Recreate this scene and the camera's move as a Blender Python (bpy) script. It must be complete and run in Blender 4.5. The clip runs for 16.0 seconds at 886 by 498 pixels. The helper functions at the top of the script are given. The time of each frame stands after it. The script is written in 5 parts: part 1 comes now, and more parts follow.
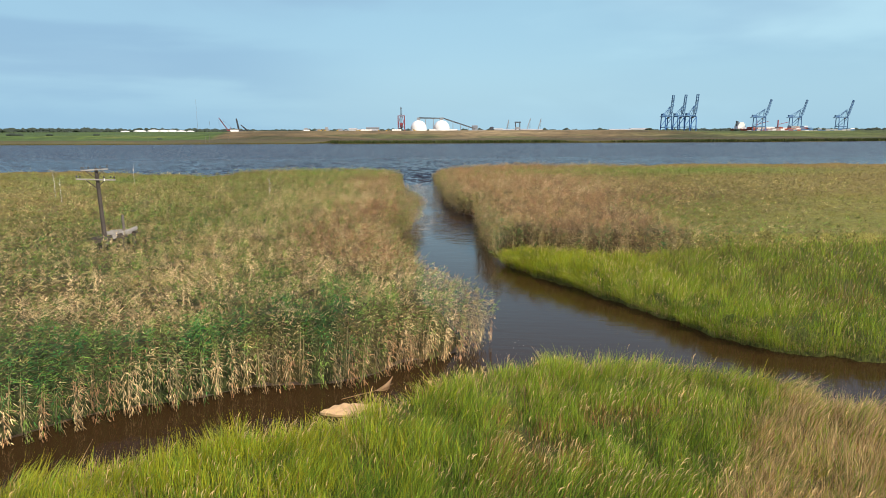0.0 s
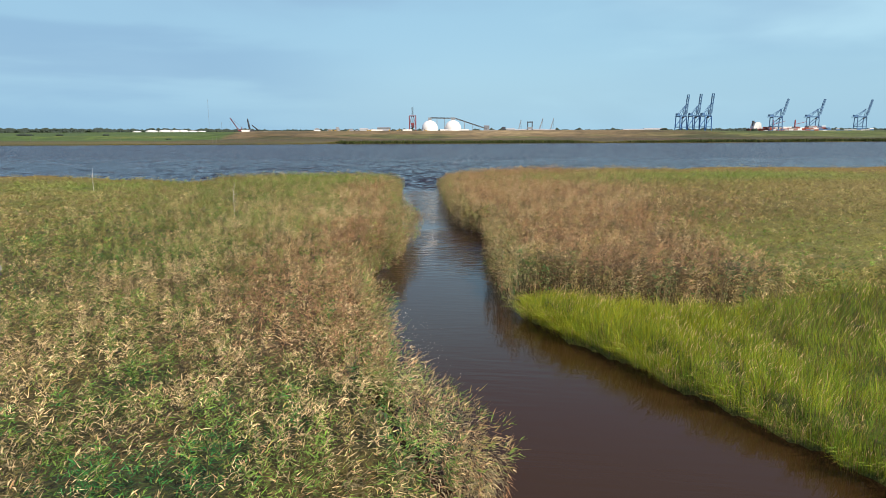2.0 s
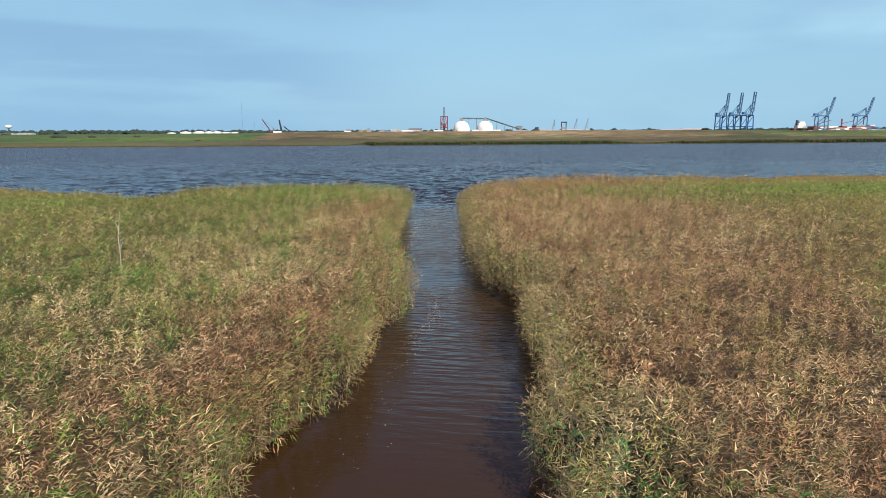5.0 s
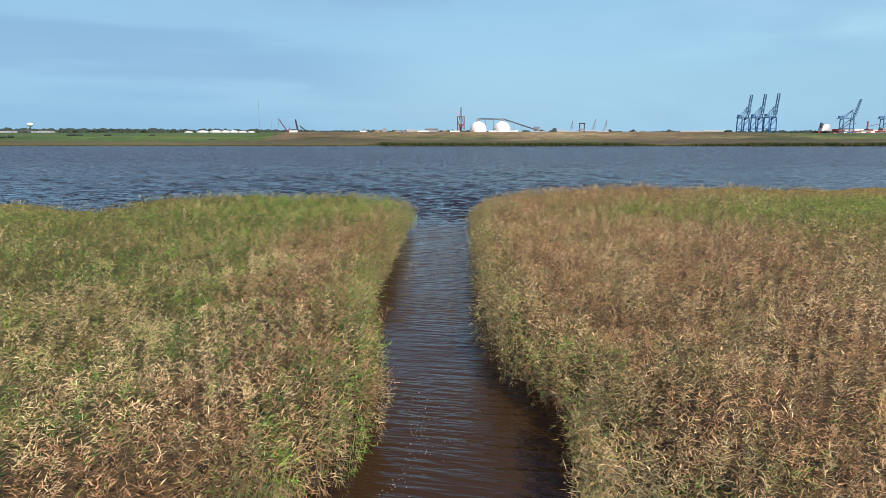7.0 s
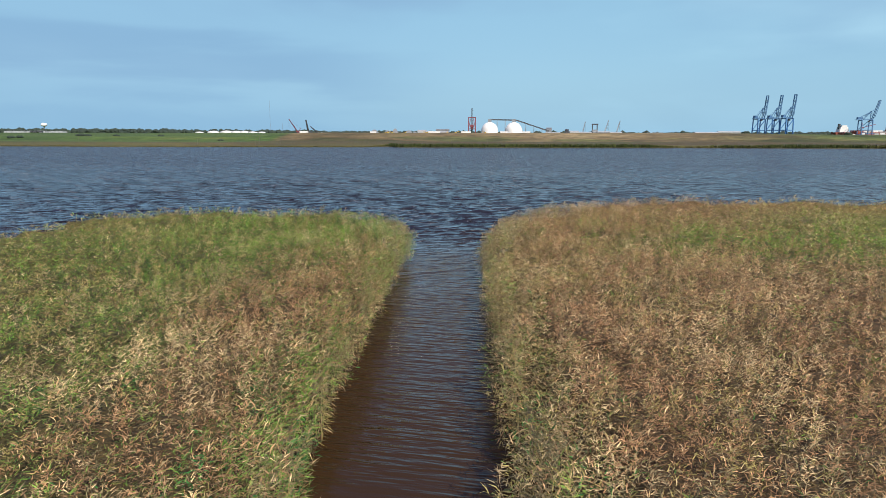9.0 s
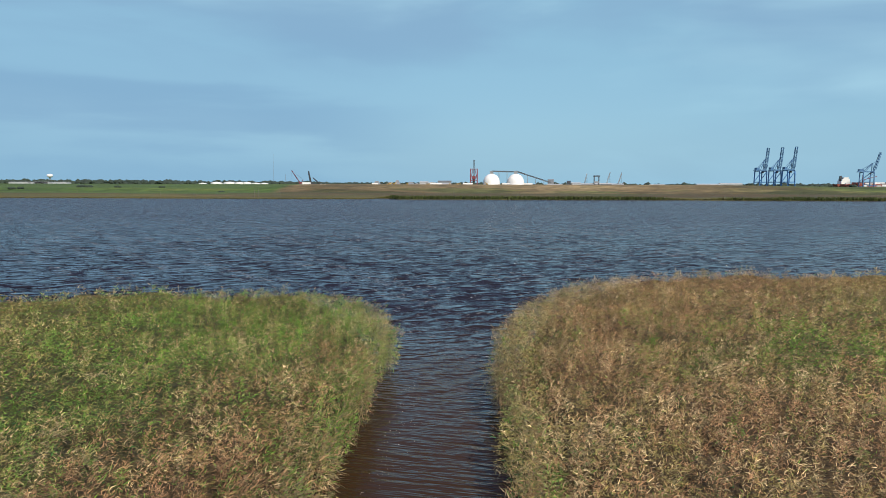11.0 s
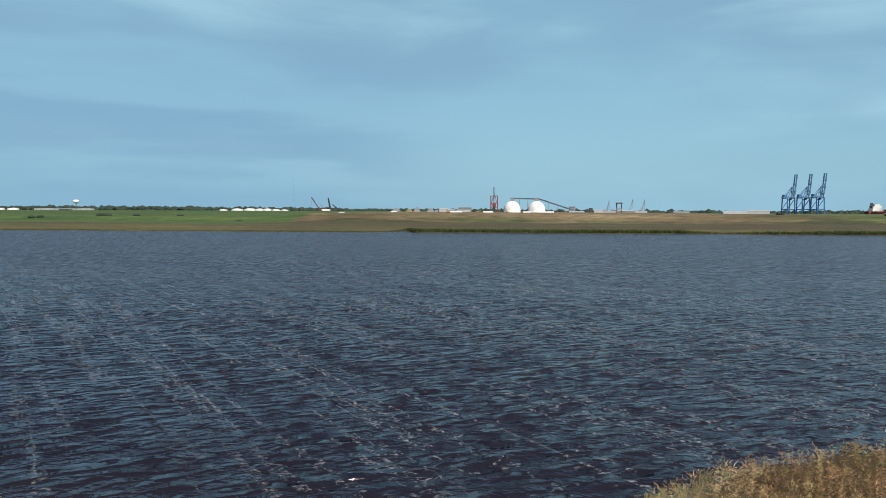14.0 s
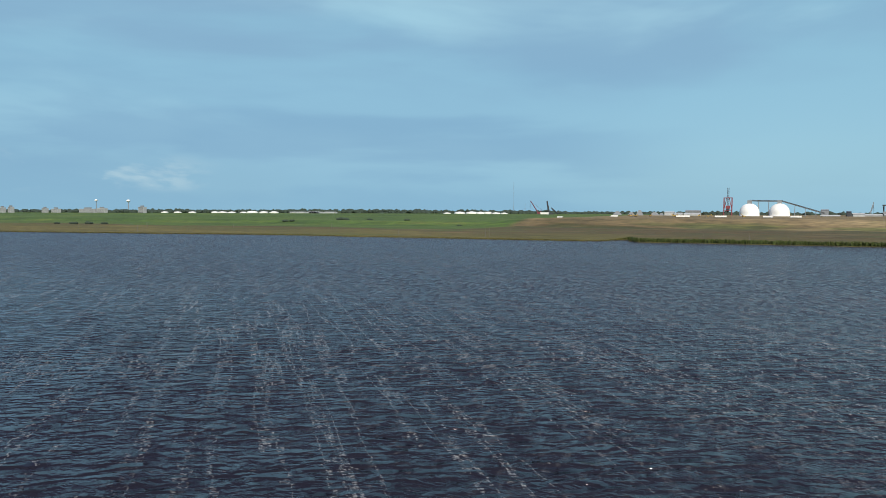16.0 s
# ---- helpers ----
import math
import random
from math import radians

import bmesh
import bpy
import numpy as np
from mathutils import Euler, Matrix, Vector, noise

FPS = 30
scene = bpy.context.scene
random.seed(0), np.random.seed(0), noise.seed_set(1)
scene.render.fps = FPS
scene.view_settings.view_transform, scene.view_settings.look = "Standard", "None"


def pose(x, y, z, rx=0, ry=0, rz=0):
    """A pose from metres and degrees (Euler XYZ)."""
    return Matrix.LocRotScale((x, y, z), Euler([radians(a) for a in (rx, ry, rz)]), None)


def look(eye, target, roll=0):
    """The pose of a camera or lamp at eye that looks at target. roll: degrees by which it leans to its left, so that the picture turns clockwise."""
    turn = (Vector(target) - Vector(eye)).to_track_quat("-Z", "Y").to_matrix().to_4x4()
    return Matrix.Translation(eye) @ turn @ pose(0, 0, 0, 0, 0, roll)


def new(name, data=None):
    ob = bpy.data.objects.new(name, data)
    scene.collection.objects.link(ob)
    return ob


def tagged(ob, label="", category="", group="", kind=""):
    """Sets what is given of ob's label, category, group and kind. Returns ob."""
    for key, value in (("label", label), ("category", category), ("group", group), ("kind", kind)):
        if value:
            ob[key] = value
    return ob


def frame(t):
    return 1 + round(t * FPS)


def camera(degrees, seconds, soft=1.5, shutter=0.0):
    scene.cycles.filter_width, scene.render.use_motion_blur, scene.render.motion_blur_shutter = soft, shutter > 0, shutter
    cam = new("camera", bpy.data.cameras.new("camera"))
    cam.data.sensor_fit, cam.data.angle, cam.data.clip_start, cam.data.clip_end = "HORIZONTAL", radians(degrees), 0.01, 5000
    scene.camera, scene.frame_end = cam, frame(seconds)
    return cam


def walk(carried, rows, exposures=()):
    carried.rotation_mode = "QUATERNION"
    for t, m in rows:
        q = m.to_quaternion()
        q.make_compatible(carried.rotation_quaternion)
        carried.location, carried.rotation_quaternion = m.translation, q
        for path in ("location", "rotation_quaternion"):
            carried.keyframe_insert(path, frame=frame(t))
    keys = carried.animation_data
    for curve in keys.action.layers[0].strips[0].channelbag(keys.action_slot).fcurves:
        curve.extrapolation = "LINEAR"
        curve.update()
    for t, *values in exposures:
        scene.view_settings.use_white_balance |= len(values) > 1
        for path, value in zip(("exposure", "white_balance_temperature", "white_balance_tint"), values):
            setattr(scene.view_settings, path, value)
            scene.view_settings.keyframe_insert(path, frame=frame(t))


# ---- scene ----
# ---------------------------------------------------------------- camera
cam = camera(67.77, 16.0, soft=0.85)
PATH = [
    (0, pose(0.00, 0.00, 10.00, 79.99, 0.21, -0.00)),
    (0.5, pose(0.13, 3.25, 9.99, 79.98, 0.24, 0.00)),
    (1, pose(0.35, 6.73, 9.97, 79.98, 0.21, 0.17)),
    (1.5, pose(0.61, 10.45, 9.96, 79.99, 0.20, 0.49)),
    (2, pose(0.89, 14.46, 9.98, 80.00, 0.23, 1.01)),
    (2.5, pose(1.11, 18.68, 10.00, 80.00, 0.13, 1.45)),
    (3, pose(1.27, 23.00, 10.00, 80.02, 0.11, 1.65)),
    (3.5, pose(1.46, 27.31, 10.00, 80.06, 0.14, 1.90)),
    (4, pose(1.67, 31.53, 9.97, 80.06, 0.27, 2.59)),
    (6.5, pose(1.72, 51.32, 10.05, 80.10, 0.15, 4.88)),
    (7, pose(1.49, 55.19, 10.18, 80.11, 0.03, 5.21)),
    (7.5, pose(1.30, 59.06, 10.29, 80.12, -0.05, 5.51)),
    (8, pose(1.17, 62.92, 10.34, 80.14, -0.01, 5.81)),
    (8.5, pose(0.90, 66.74, 10.41, 80.14, -0.04, 6.04)),
    (9.2, pose(0.45, 72.01, 10.50, 80.22, -0.07, 6.20)),
    (9.8, pose(0.07, 76.53, 10.62, 81.25, -0.07, 6.28)),
    (10.3, pose(-0.25, 80.30, 10.78, 82.50, -0.07, 6.32)),
    (10.8, pose(-0.57, 84.06, 11.02, 83.90, -0.07, 6.34)),
    (11, pose(-0.70, 85.57, 11.16, 84.53, -0.14, 6.35)),
    (11.5, pose(-1.13, 89.13, 11.75, 86.14, -0.18, 6.35)),
    (12, pose(-1.49, 92.64, 12.52, 86.76, -0.11, 6.37)),
    (12.5, pose(-1.83, 96.31, 13.59, 86.78, -0.12, 6.42)),
    (13, pose(-2.01, 99.84, 14.78, 86.73, -0.18, 6.43)),
    (13.5, pose(-2.15, 103.39, 16.04, 86.70, -0.17, 6.70)),
    (14, pose(-2.40, 106.96, 17.32, 86.66, -0.17, 8.10)),
    (14.5, pose(-2.77, 110.53, 18.62, 86.67, -0.13, 10.26)),
    (15, pose(-3.23, 114.10, 19.91, 86.68, -0.18, 14.11)),
    (15.5, pose(-3.77, 117.66, 21.18, 86.69, -0.19, 20.19)),
    (16, pose(-4.35, 121.20, 22.45, 86.75, -0.09, 26.96)),
]
EXPOSURES = [(0, 0.31, 6900, 15), (3.5, 0.23, 6580, 16), (7, 0.22, 6380, 16), (10.5, 0.07, 6430, 13), (12.5, -0.02, 6480, 11), (16, 0.04, 6500, 9)]
walk(cam, PATH, EXPOSURES)

# ---------------------------------------------------------------- light
SUN_ELEVATION = 42.0
SUN_AZIMUTH = 145.0      # degrees clockwise from +y (the flight's heading)

world = bpy.data.worlds.new("sky")
scene.world = world
world.use_nodes = True
wn, wl = world.node_tree.nodes, world.node_tree.links
wn.clear()
w_out = wn.new("ShaderNodeOutputWorld")
w_bg = wn.new("ShaderNodeBackground")
w_sky = wn.new("ShaderNodeTexSky")
w_sky.sky_type = "NISHITA"
w_sky.sun_disc = False
w_sky.sun_elevation = radians(SUN_ELEVATION)
w_sky.sun_rotation = radians(SUN_AZIMUTH)
w_sky.air_density, w_sky.dust_density, w_sky.ozone_density = 1.0, 0.6, 1.5
w_bg.inputs["Strength"].default_value = 0.098
w_co = wn.new("ShaderNodeTexCoord")


def cloud_layer(scale, stretch, low, high, detail, seed):
    """A soft layer of flattened cloud banks over the whole sky, as a mask."""
    mp = wn.new("ShaderNodeMapping")
    mp.inputs["Scale"].default_value = (scale, scale, scale * stretch)
    mp.inputs["Location"].default_value = (seed, seed * 0.7, seed * 0.3)
    nz = wn.new("ShaderNodeTexNoise")
    nz.inputs["Scale"].default_value = 1.0
    nz.inputs["Detail"].default_value = detail
    nz.inputs["Roughness"].default_value = 0.5
    nz.inputs["Distortion"].default_value = 0.3
    mr = wn.new("ShaderNodeMapRange")
    mr.interpolation_type = "SMOOTHSTEP"
    mr.inputs["From Min"].default_value = low
    mr.inputs["From Max"].default_value = high
    wl.new(w_co.outputs["Generated"], mp.inputs["Vector"])
    wl.new(mp.outputs["Vector"], nz.inputs["Vector"])
    wl.new(nz.outputs["Fac"], mr.inputs["Value"])
    return mr.outputs["Result"]


def sky_mix(below, mask, colour, amount):
    mul = wn.new("ShaderNodeMath")
    mul.operation = "MULTIPLY"
    mul.inputs[1].default_value = amount
    wl.new(mask, mul.inputs[0])
    mx = wn.new("ShaderNodeMix")
    mx.data_type = "RGBA"
    wl.new(mul.outputs[0], mx.inputs["Factor"])
    wl.new(below, mx.inputs["A"])
    mx.inputs["B"].default_value = (*colour, 1)
    return mx.outputs["Result"]


veil = cloud_layer(0.6, 2.0, -0.4, 0.5, 2, 3.0)
sky_col = sky_mix(w_sky.outputs["Color"], veil, (2.85, 5.5, 7.1), 0.8)
bank_mask = cloud_layer(1.5, 3.6, 0.44, 0.60, 5, 17.0)
w_sep = wn.new("ShaderNodeSeparateXYZ")
wl.new(w_co.outputs["Generated"], w_sep.inputs[0])


def span(value, lo, hi):
    n = wn.new("ShaderNodeMapRange")
    n.interpolation_type = "SMOOTHSTEP"
    n.inputs["From Min"].default_value, n.inputs["From Max"].default_value = lo, hi
    wl.new(value, n.inputs["Value"])
    return n.outputs["Result"]


def both(a, b):
    n = wn.new("ShaderNodeMath")
    n.operation = "MULTIPLY"
    wl.new(a, n.inputs[0])
    wl.new(b, n.inputs[1])
    return n.outputs[0]


sky_col = sky_mix(sky_col, both(bank_mask, span(w_sep.outputs["Z"], 0.02, 0.24)), (2.4, 4.2, 6.0), 0.8)
bright_mask = cloud_layer(1.7, 4.0, 0.48, 0.68, 5, 23.0)
sky_col = sky_mix(sky_col, bright_mask, (4.3, 7.1, 8.3), 0.6)
# a long bank of blue-grey cloud lies over the west, and the air thickens along the horizon
west_low = both(span(w_sep.outputs["X"], 0.05, -0.55), span(w_sep.outputs["Z"], 0.30, 0.02))
sky_col = sky_mix(sky_col, west_low, (2.15, 4.1, 6.0), 0.6)
shelf = both(both(cloud_layer(2.2, 6.0, 0.42, 0.60, 5, 61.0), span(w_sep.outputs["X"], -0.05, -0.35)), span(w_sep.outputs["Z"], 0.26, 0.12))
sky_col = sky_mix(sky_col, shelf, (1.95, 3.65, 5.6), 0.45)
high_west = both(span(w_sep.outputs["X"], 0.1, -0.6), span(w_sep.outputs["Z"], 0.27, 0.45))
sky_col = sky_mix(sky_col, high_west, (1.2, 1.65, 3.2), 0.6)
sky_col = sky_mix(sky_col, span(w_sep.outputs["Z"], 0.10, 0.0), (2.6, 4.9, 6.6), 0.55)
# a few white puffs low over the far west
puffs = both(both(cloud_layer(9.0, 2.6, 0.50, 0.62, 5, 5.0), span(w_sep.outputs["X"], -0.70, -0.78)), both(span(w_sep.outputs["Z"], 0.022, 0.040), span(w_sep.outputs["Z"], 0.085, 0.055)))
sky_col = sky_mix(sky_col, puffs, (4.6, 6.3, 7.2), 0.75)
w_up = wn.new("ShaderNodeMapRange")
w_up.interpolation_type = "SMOOTHSTEP"
w_up.inputs["From Min"].default_value, w_up.inputs["From Max"].default_value = 0.28, 0.44
wl.new(w_sep.outputs["Z"], w_up.inputs["Value"])
sky_col = sky_mix(sky_col, w_up.outputs["Result"], (1.35, 1.60, 3.5), 0.92)     # deeper blue overhead
east_high = both(span(w_sep.outputs["X"], -0.6, 0.6), w_up.outputs["Result"])
sky_col = sky_mix(sky_col, east_high, (3.2, 3.9, 5.9), 0.75)                       # thinner cloud over the east
wl.new(sky_col, w_bg.inputs["Color"])
wl.new(w_bg.outputs["Background"], w_out.inputs["Surface"])

sun = new("sun", bpy.data.lights.new("sun", "SUN"))
sun.data.energy = 5.0
sun.data.angle = radians(0.6)
sun.data.color = (1.0, 0.91, 0.76)
sa, se = radians(SUN_AZIMUTH), radians(SUN_ELEVATION)
sun.matrix_world = look((0, 0, 60), (-math.sin(sa) * math.cos(se), -math.cos(sa) * math.cos(se), 60 - math.sin(se)))

# ---------------------------------------------------------------- helpers and materials
RNG = np.random.default_rng(7)


def part(name, bm, material, parent=None, label="", smooth=False):
    """Links a bmesh as one mesh object, under a thing or a part."""
    me = bpy.data.meshes.new(name)
    bm.normal_update()
    bm.to_mesh(me)
    bm.free()
    if material:
        me.materials.append(material)
    if smooth:
        me.shade_smooth()
    ob = new(name, me)
    if parent:
        ob.parent = parent
    if label:
        tagged(ob, label)
    return ob


def base(name, x, y, z, turn, label, category, group=""):
    ob = new(name)
    ob.matrix_world = pose(x, y, z, 0, 0, turn)
    return tagged(ob, label, category, group)


def box(bm, x0, x1, y0, y1, z0, z1, m=None):
    vs = [bm.verts.new((m @ Vector(c)) if m else c) for c in
          ((x0, y0, z0), (x1, y0, z0), (x1, y1, z0), (x0, y1, z0), (x0, y0, z1), (x1, y0, z1), (x1, y1, z1), (x0, y1, z1))]
    for f in ((3, 2, 1, 0), (4, 5, 6, 7), (0, 1, 5, 4), (1, 2, 6, 5), (2, 3, 7, 6), (3, 0, 4, 7)):
        bm.faces.new([vs[i] for i in f])
    return bm


def beam(bm, a, b, w, d=None):
    """A square bar from a to b."""
    a, b = Vector(a), Vector(b)
    m = Matrix.Translation(a) @ (b - a).to_track_quat("Z", "X").to_matrix().to_4x4()
    d = d or w
    return box(bm, -w / 2, w / 2, -d / 2, d / 2, 0, (b - a).length, m)


def rod(bm, a, b, r0, r1=None, n=8):
    """A round bar from a to b, tapering from r0 to r1."""
    a, b = Vector(a), Vector(b)
    r1 = r0 if r1 is None else r1
    m = Matrix.Translation(a) @ (b - a).to_track_quat("Z", "X").to_matrix().to_4x4()
    h = (b - a).length
    ring = [[bm.verts.new(m @ Vector((r * math.cos(6.28319 * k / n), r * math.sin(6.28319 * k / n), z))) for k in range(n)]
            for r, z in ((r0, 0), (r1, h))]
    for k in range(n):
        bm.faces.new((ring[0][k], ring[0][(k + 1) % n], ring[1][(k + 1) % n], ring[1][k]))
    bm.faces.new(ring[0][::-1])
    bm.faces.new(ring[1])
    return bm


def spun(bm, profile, n=24):
    """A body of revolution about z from (radius, height) pairs."""
    rings = [[bm.verts.new((max(r, 0.001) * math.cos(6.28319 * k / n), max(r, 0.001) * math.sin(6.28319 * k / n), z)) for k in range(n)]
             for r, z in profile]
    for lo, hi in zip(rings, rings[1:]):
        for k in range(n):
            bm.faces.new((lo[k], lo[(k + 1) % n], hi[(k + 1) % n], hi[k]))
    bm.faces.new(rings[0][::-1])
    bm.faces.new(rings[-1])
    return bm


def nodes_of(name, rough=0.7, metal=0.0):
    mat = bpy.data.materials.new(name)
    mat.use_nodes = True
    nt = mat.node_tree
    bsdf = nt.nodes["Principled BSDF"]
    bsdf.inputs["Roughness"].default_value = rough
    bsdf.inputs["Metallic"].default_value = metal
    return mat, nt, bsdf


def noise_node(nt, scale, detail=4, vector=None, rough=0.55):
    n = nt.nodes.new("ShaderNodeTexNoise")
    n.inputs["Scale"].default_value = scale
    n.inputs["Detail"].default_value = detail
    n.inputs["Roughness"].default_value = rough
    if vector:
        nt.links.new(vector, n.inputs["Vector"])
    return n.outputs["Fac"]


def ramp(nt, fac, stops):
    r = nt.nodes.new("ShaderNodeValToRGB")
    els = r.color_ramp.elements
    while len(els) < len(stops):
        els.new(0.5)
    for e, (p, c) in zip(els, stops):
        e.position, e.color = p, (*c, 1)
    nt.links.new(fac, r.inputs["Fac"])
    return r.outputs["Color"]


def mix(nt, fac, a, b, mode="MIX"):
    m = nt.nodes.new("ShaderNodeMix")
    m.data_type, m.blend_type = "RGBA", mode
    for key, v in (("Factor", fac), ("A", a), ("B", b)):
        if isinstance(v, (int, float)):
            m.inputs[key].default_value = v
        elif isinstance(v, tuple):
            m.inputs[key].default_value = (*v, 1)
        else:
            nt.links.new(v, m.inputs[key])
    return m.outputs["Result"]


def math_node(nt, op, a, b=0.0, c=0.0):
    m = nt.nodes.new("ShaderNodeMath")
    m.operation = op
    for k, v in enumerate((a, b, c)):
        if isinstance(v, (int, float)):
            m.inputs[k].default_value = v
        else:
            nt.links.new(v, m.inputs[k])
    return m.outputs[0]


def smooth(nt, value, lo, hi):
    m = nt.nodes.new("ShaderNodeMapRange")
    m.interpolation_type = "SMOOTHSTEP"
    m.inputs["From Min"].default_value, m.inputs["From Max"].default_value = lo, hi
    nt.links.new(value, m.inputs["Value"])
    return m.outputs["Result"]


def bump(nt, bsdf, height, strength, distance, chain=None):
    b = nt.nodes.new("ShaderNodeBump")
    b.inputs["Strength"].default_value, b.inputs["Distance"].default_value = strength, distance
    nt.links.new(height, b.inputs["Height"])
    if chain:
        nt.links.new(chain, b.inputs["Normal"])
    nt.links.new(b.outputs["Normal"], bsdf.inputs["Normal"])
    return b.outputs["Normal"]


def place(nt):
    g = nt.nodes.new("ShaderNodeNewGeometry")
    return g.outputs["Position"]


def mapped(nt, vector, scale=(1, 1, 1), turn=0.0, loc=(0, 0, 0)):
    """A vector turned by so many degrees and then stretched: scale is lumps per metre along the turned axes."""
    m = nt.nodes.new("ShaderNodeMapping")
    m.vector_type = "TEXTURE"
    m.inputs["Scale"].default_value = tuple(1 / c for c in scale)
    m.inputs["Rotation"].default_value = (0, 0, radians(turn))
    m.inputs["Location"].default_value = loc
    nt.links.new(vector, m.inputs["Vector"])
    return m.outputs["Vector"]


def plain(name, colour, rough=0.6, metal=0.0, wear=0.25, scale=0.6, bumps=0.0):
    """Paint, metal or board: one colour broken by stains and grain at two scales."""
    mat, nt, bsdf = nodes_of(name, rough, metal)
    co = nt.nodes.new("ShaderNodeTexCoord").outputs["Object"]
    big = noise_node(nt, scale, 5, co)
    fine = noise_node(nt, scale * 14, 3, co)
    f = math_node(nt, "ADD", math_node(nt, "MULTIPLY", big, 0.65), math_node(nt, "MULTIPLY", fine, 0.35))
    lo = tuple(c * (1 - wear) for c in colour)
    hi = tuple(min(1, c * (1 + wear * 0.6)) for c in colour)
    nt.links.new(ramp(nt, f, ((0.32, lo), (0.68, hi))), bsdf.inputs["Base Color"])
    if bumps:
        bump(nt, bsdf, fine, bumps, 0.02)
    return mat


def blade_material(name, rough=0.62, glow=0.2):
    """Leaf blades: colour from the plant, light passing through the blade."""
    mat, nt, bsdf = nodes_of(name, rough)
    at = nt.nodes.new("ShaderNodeAttribute")
    at.attribute_name = "tint"
    isl = nt.nodes.new("ShaderNodeNewGeometry").outputs["Random Per Island"]
    vary = ramp(nt, isl, ((0.0, (0.62, 0.64, 0.62)), (1.0, (1.38, 1.34, 1.26))))
    col = mix(nt, 1.0, at.outputs["Color"], vary, "MULTIPLY")
    nt.links.new(col, bsdf.inputs["Base Color"])
    bsdf.inputs["Specular IOR Level"].default_value = 0.2
    tr = nt.nodes.new("ShaderNodeBsdfTranslucent")
    nt.links.new(col, tr.inputs["Color"])
    ms = nt.nodes.new("ShaderNodeMixShader")
    ms.inputs["Fac"].default_value = glow
    out = nt.nodes["Material Output"]
    nt.links.new(bsdf.outputs[0], ms.inputs[1])
    nt.links.new(tr.outputs[0], ms.inputs[2])
    nt.links.new(ms.outputs[0], out.inputs["Surface"])
    return mat


MAT_REED = blade_material("reed_leaf", 0.62, 0.14)
MAT_GRASS = blade_material("cordgrass_blade", 0.55, 0.40)


def shaded_litter_material():
    """The tangle of stems and litter inside a reed bed, its shaded gaps painted as dark noise."""
    mat, nt, bsdf = nodes_of("shaded_stem_tangle", 0.9)
    at = nt.nodes.new("ShaderNodeAttribute")
    at.attribute_name = "tint"
    p = place(nt)
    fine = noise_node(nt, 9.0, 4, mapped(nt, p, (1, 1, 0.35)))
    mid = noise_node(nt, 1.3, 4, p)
    # the low end of the noise paints shaded gaps between stems
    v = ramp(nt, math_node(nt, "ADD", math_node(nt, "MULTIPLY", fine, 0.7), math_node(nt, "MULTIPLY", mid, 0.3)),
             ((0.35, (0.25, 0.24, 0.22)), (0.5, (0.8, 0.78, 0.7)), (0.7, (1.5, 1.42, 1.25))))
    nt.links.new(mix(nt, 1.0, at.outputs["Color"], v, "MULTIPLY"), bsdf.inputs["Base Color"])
    bump(nt, bsdf, fine, 1.0, 0.25)
    return mat


MAT_SHADED_LITTER = shaded_litter_material()


def mud_material():
    mat, nt, bsdf = nodes_of("wet_mud", 0.45)
    p = place(nt)
    big, fine = noise_node(nt, 0.8, 5, p), noise_node(nt, 7, 4, p)
    nt.links.new(ramp(nt, big, ((0.3, (0.035, 0.024, 0.015)), (0.7, (0.085, 0.06, 0.04)))), bsdf.inputs["Base Color"])
    bump(nt, bsdf, fine, 0.6, 0.06)
    return mat


MAT_MUD = mud_material()


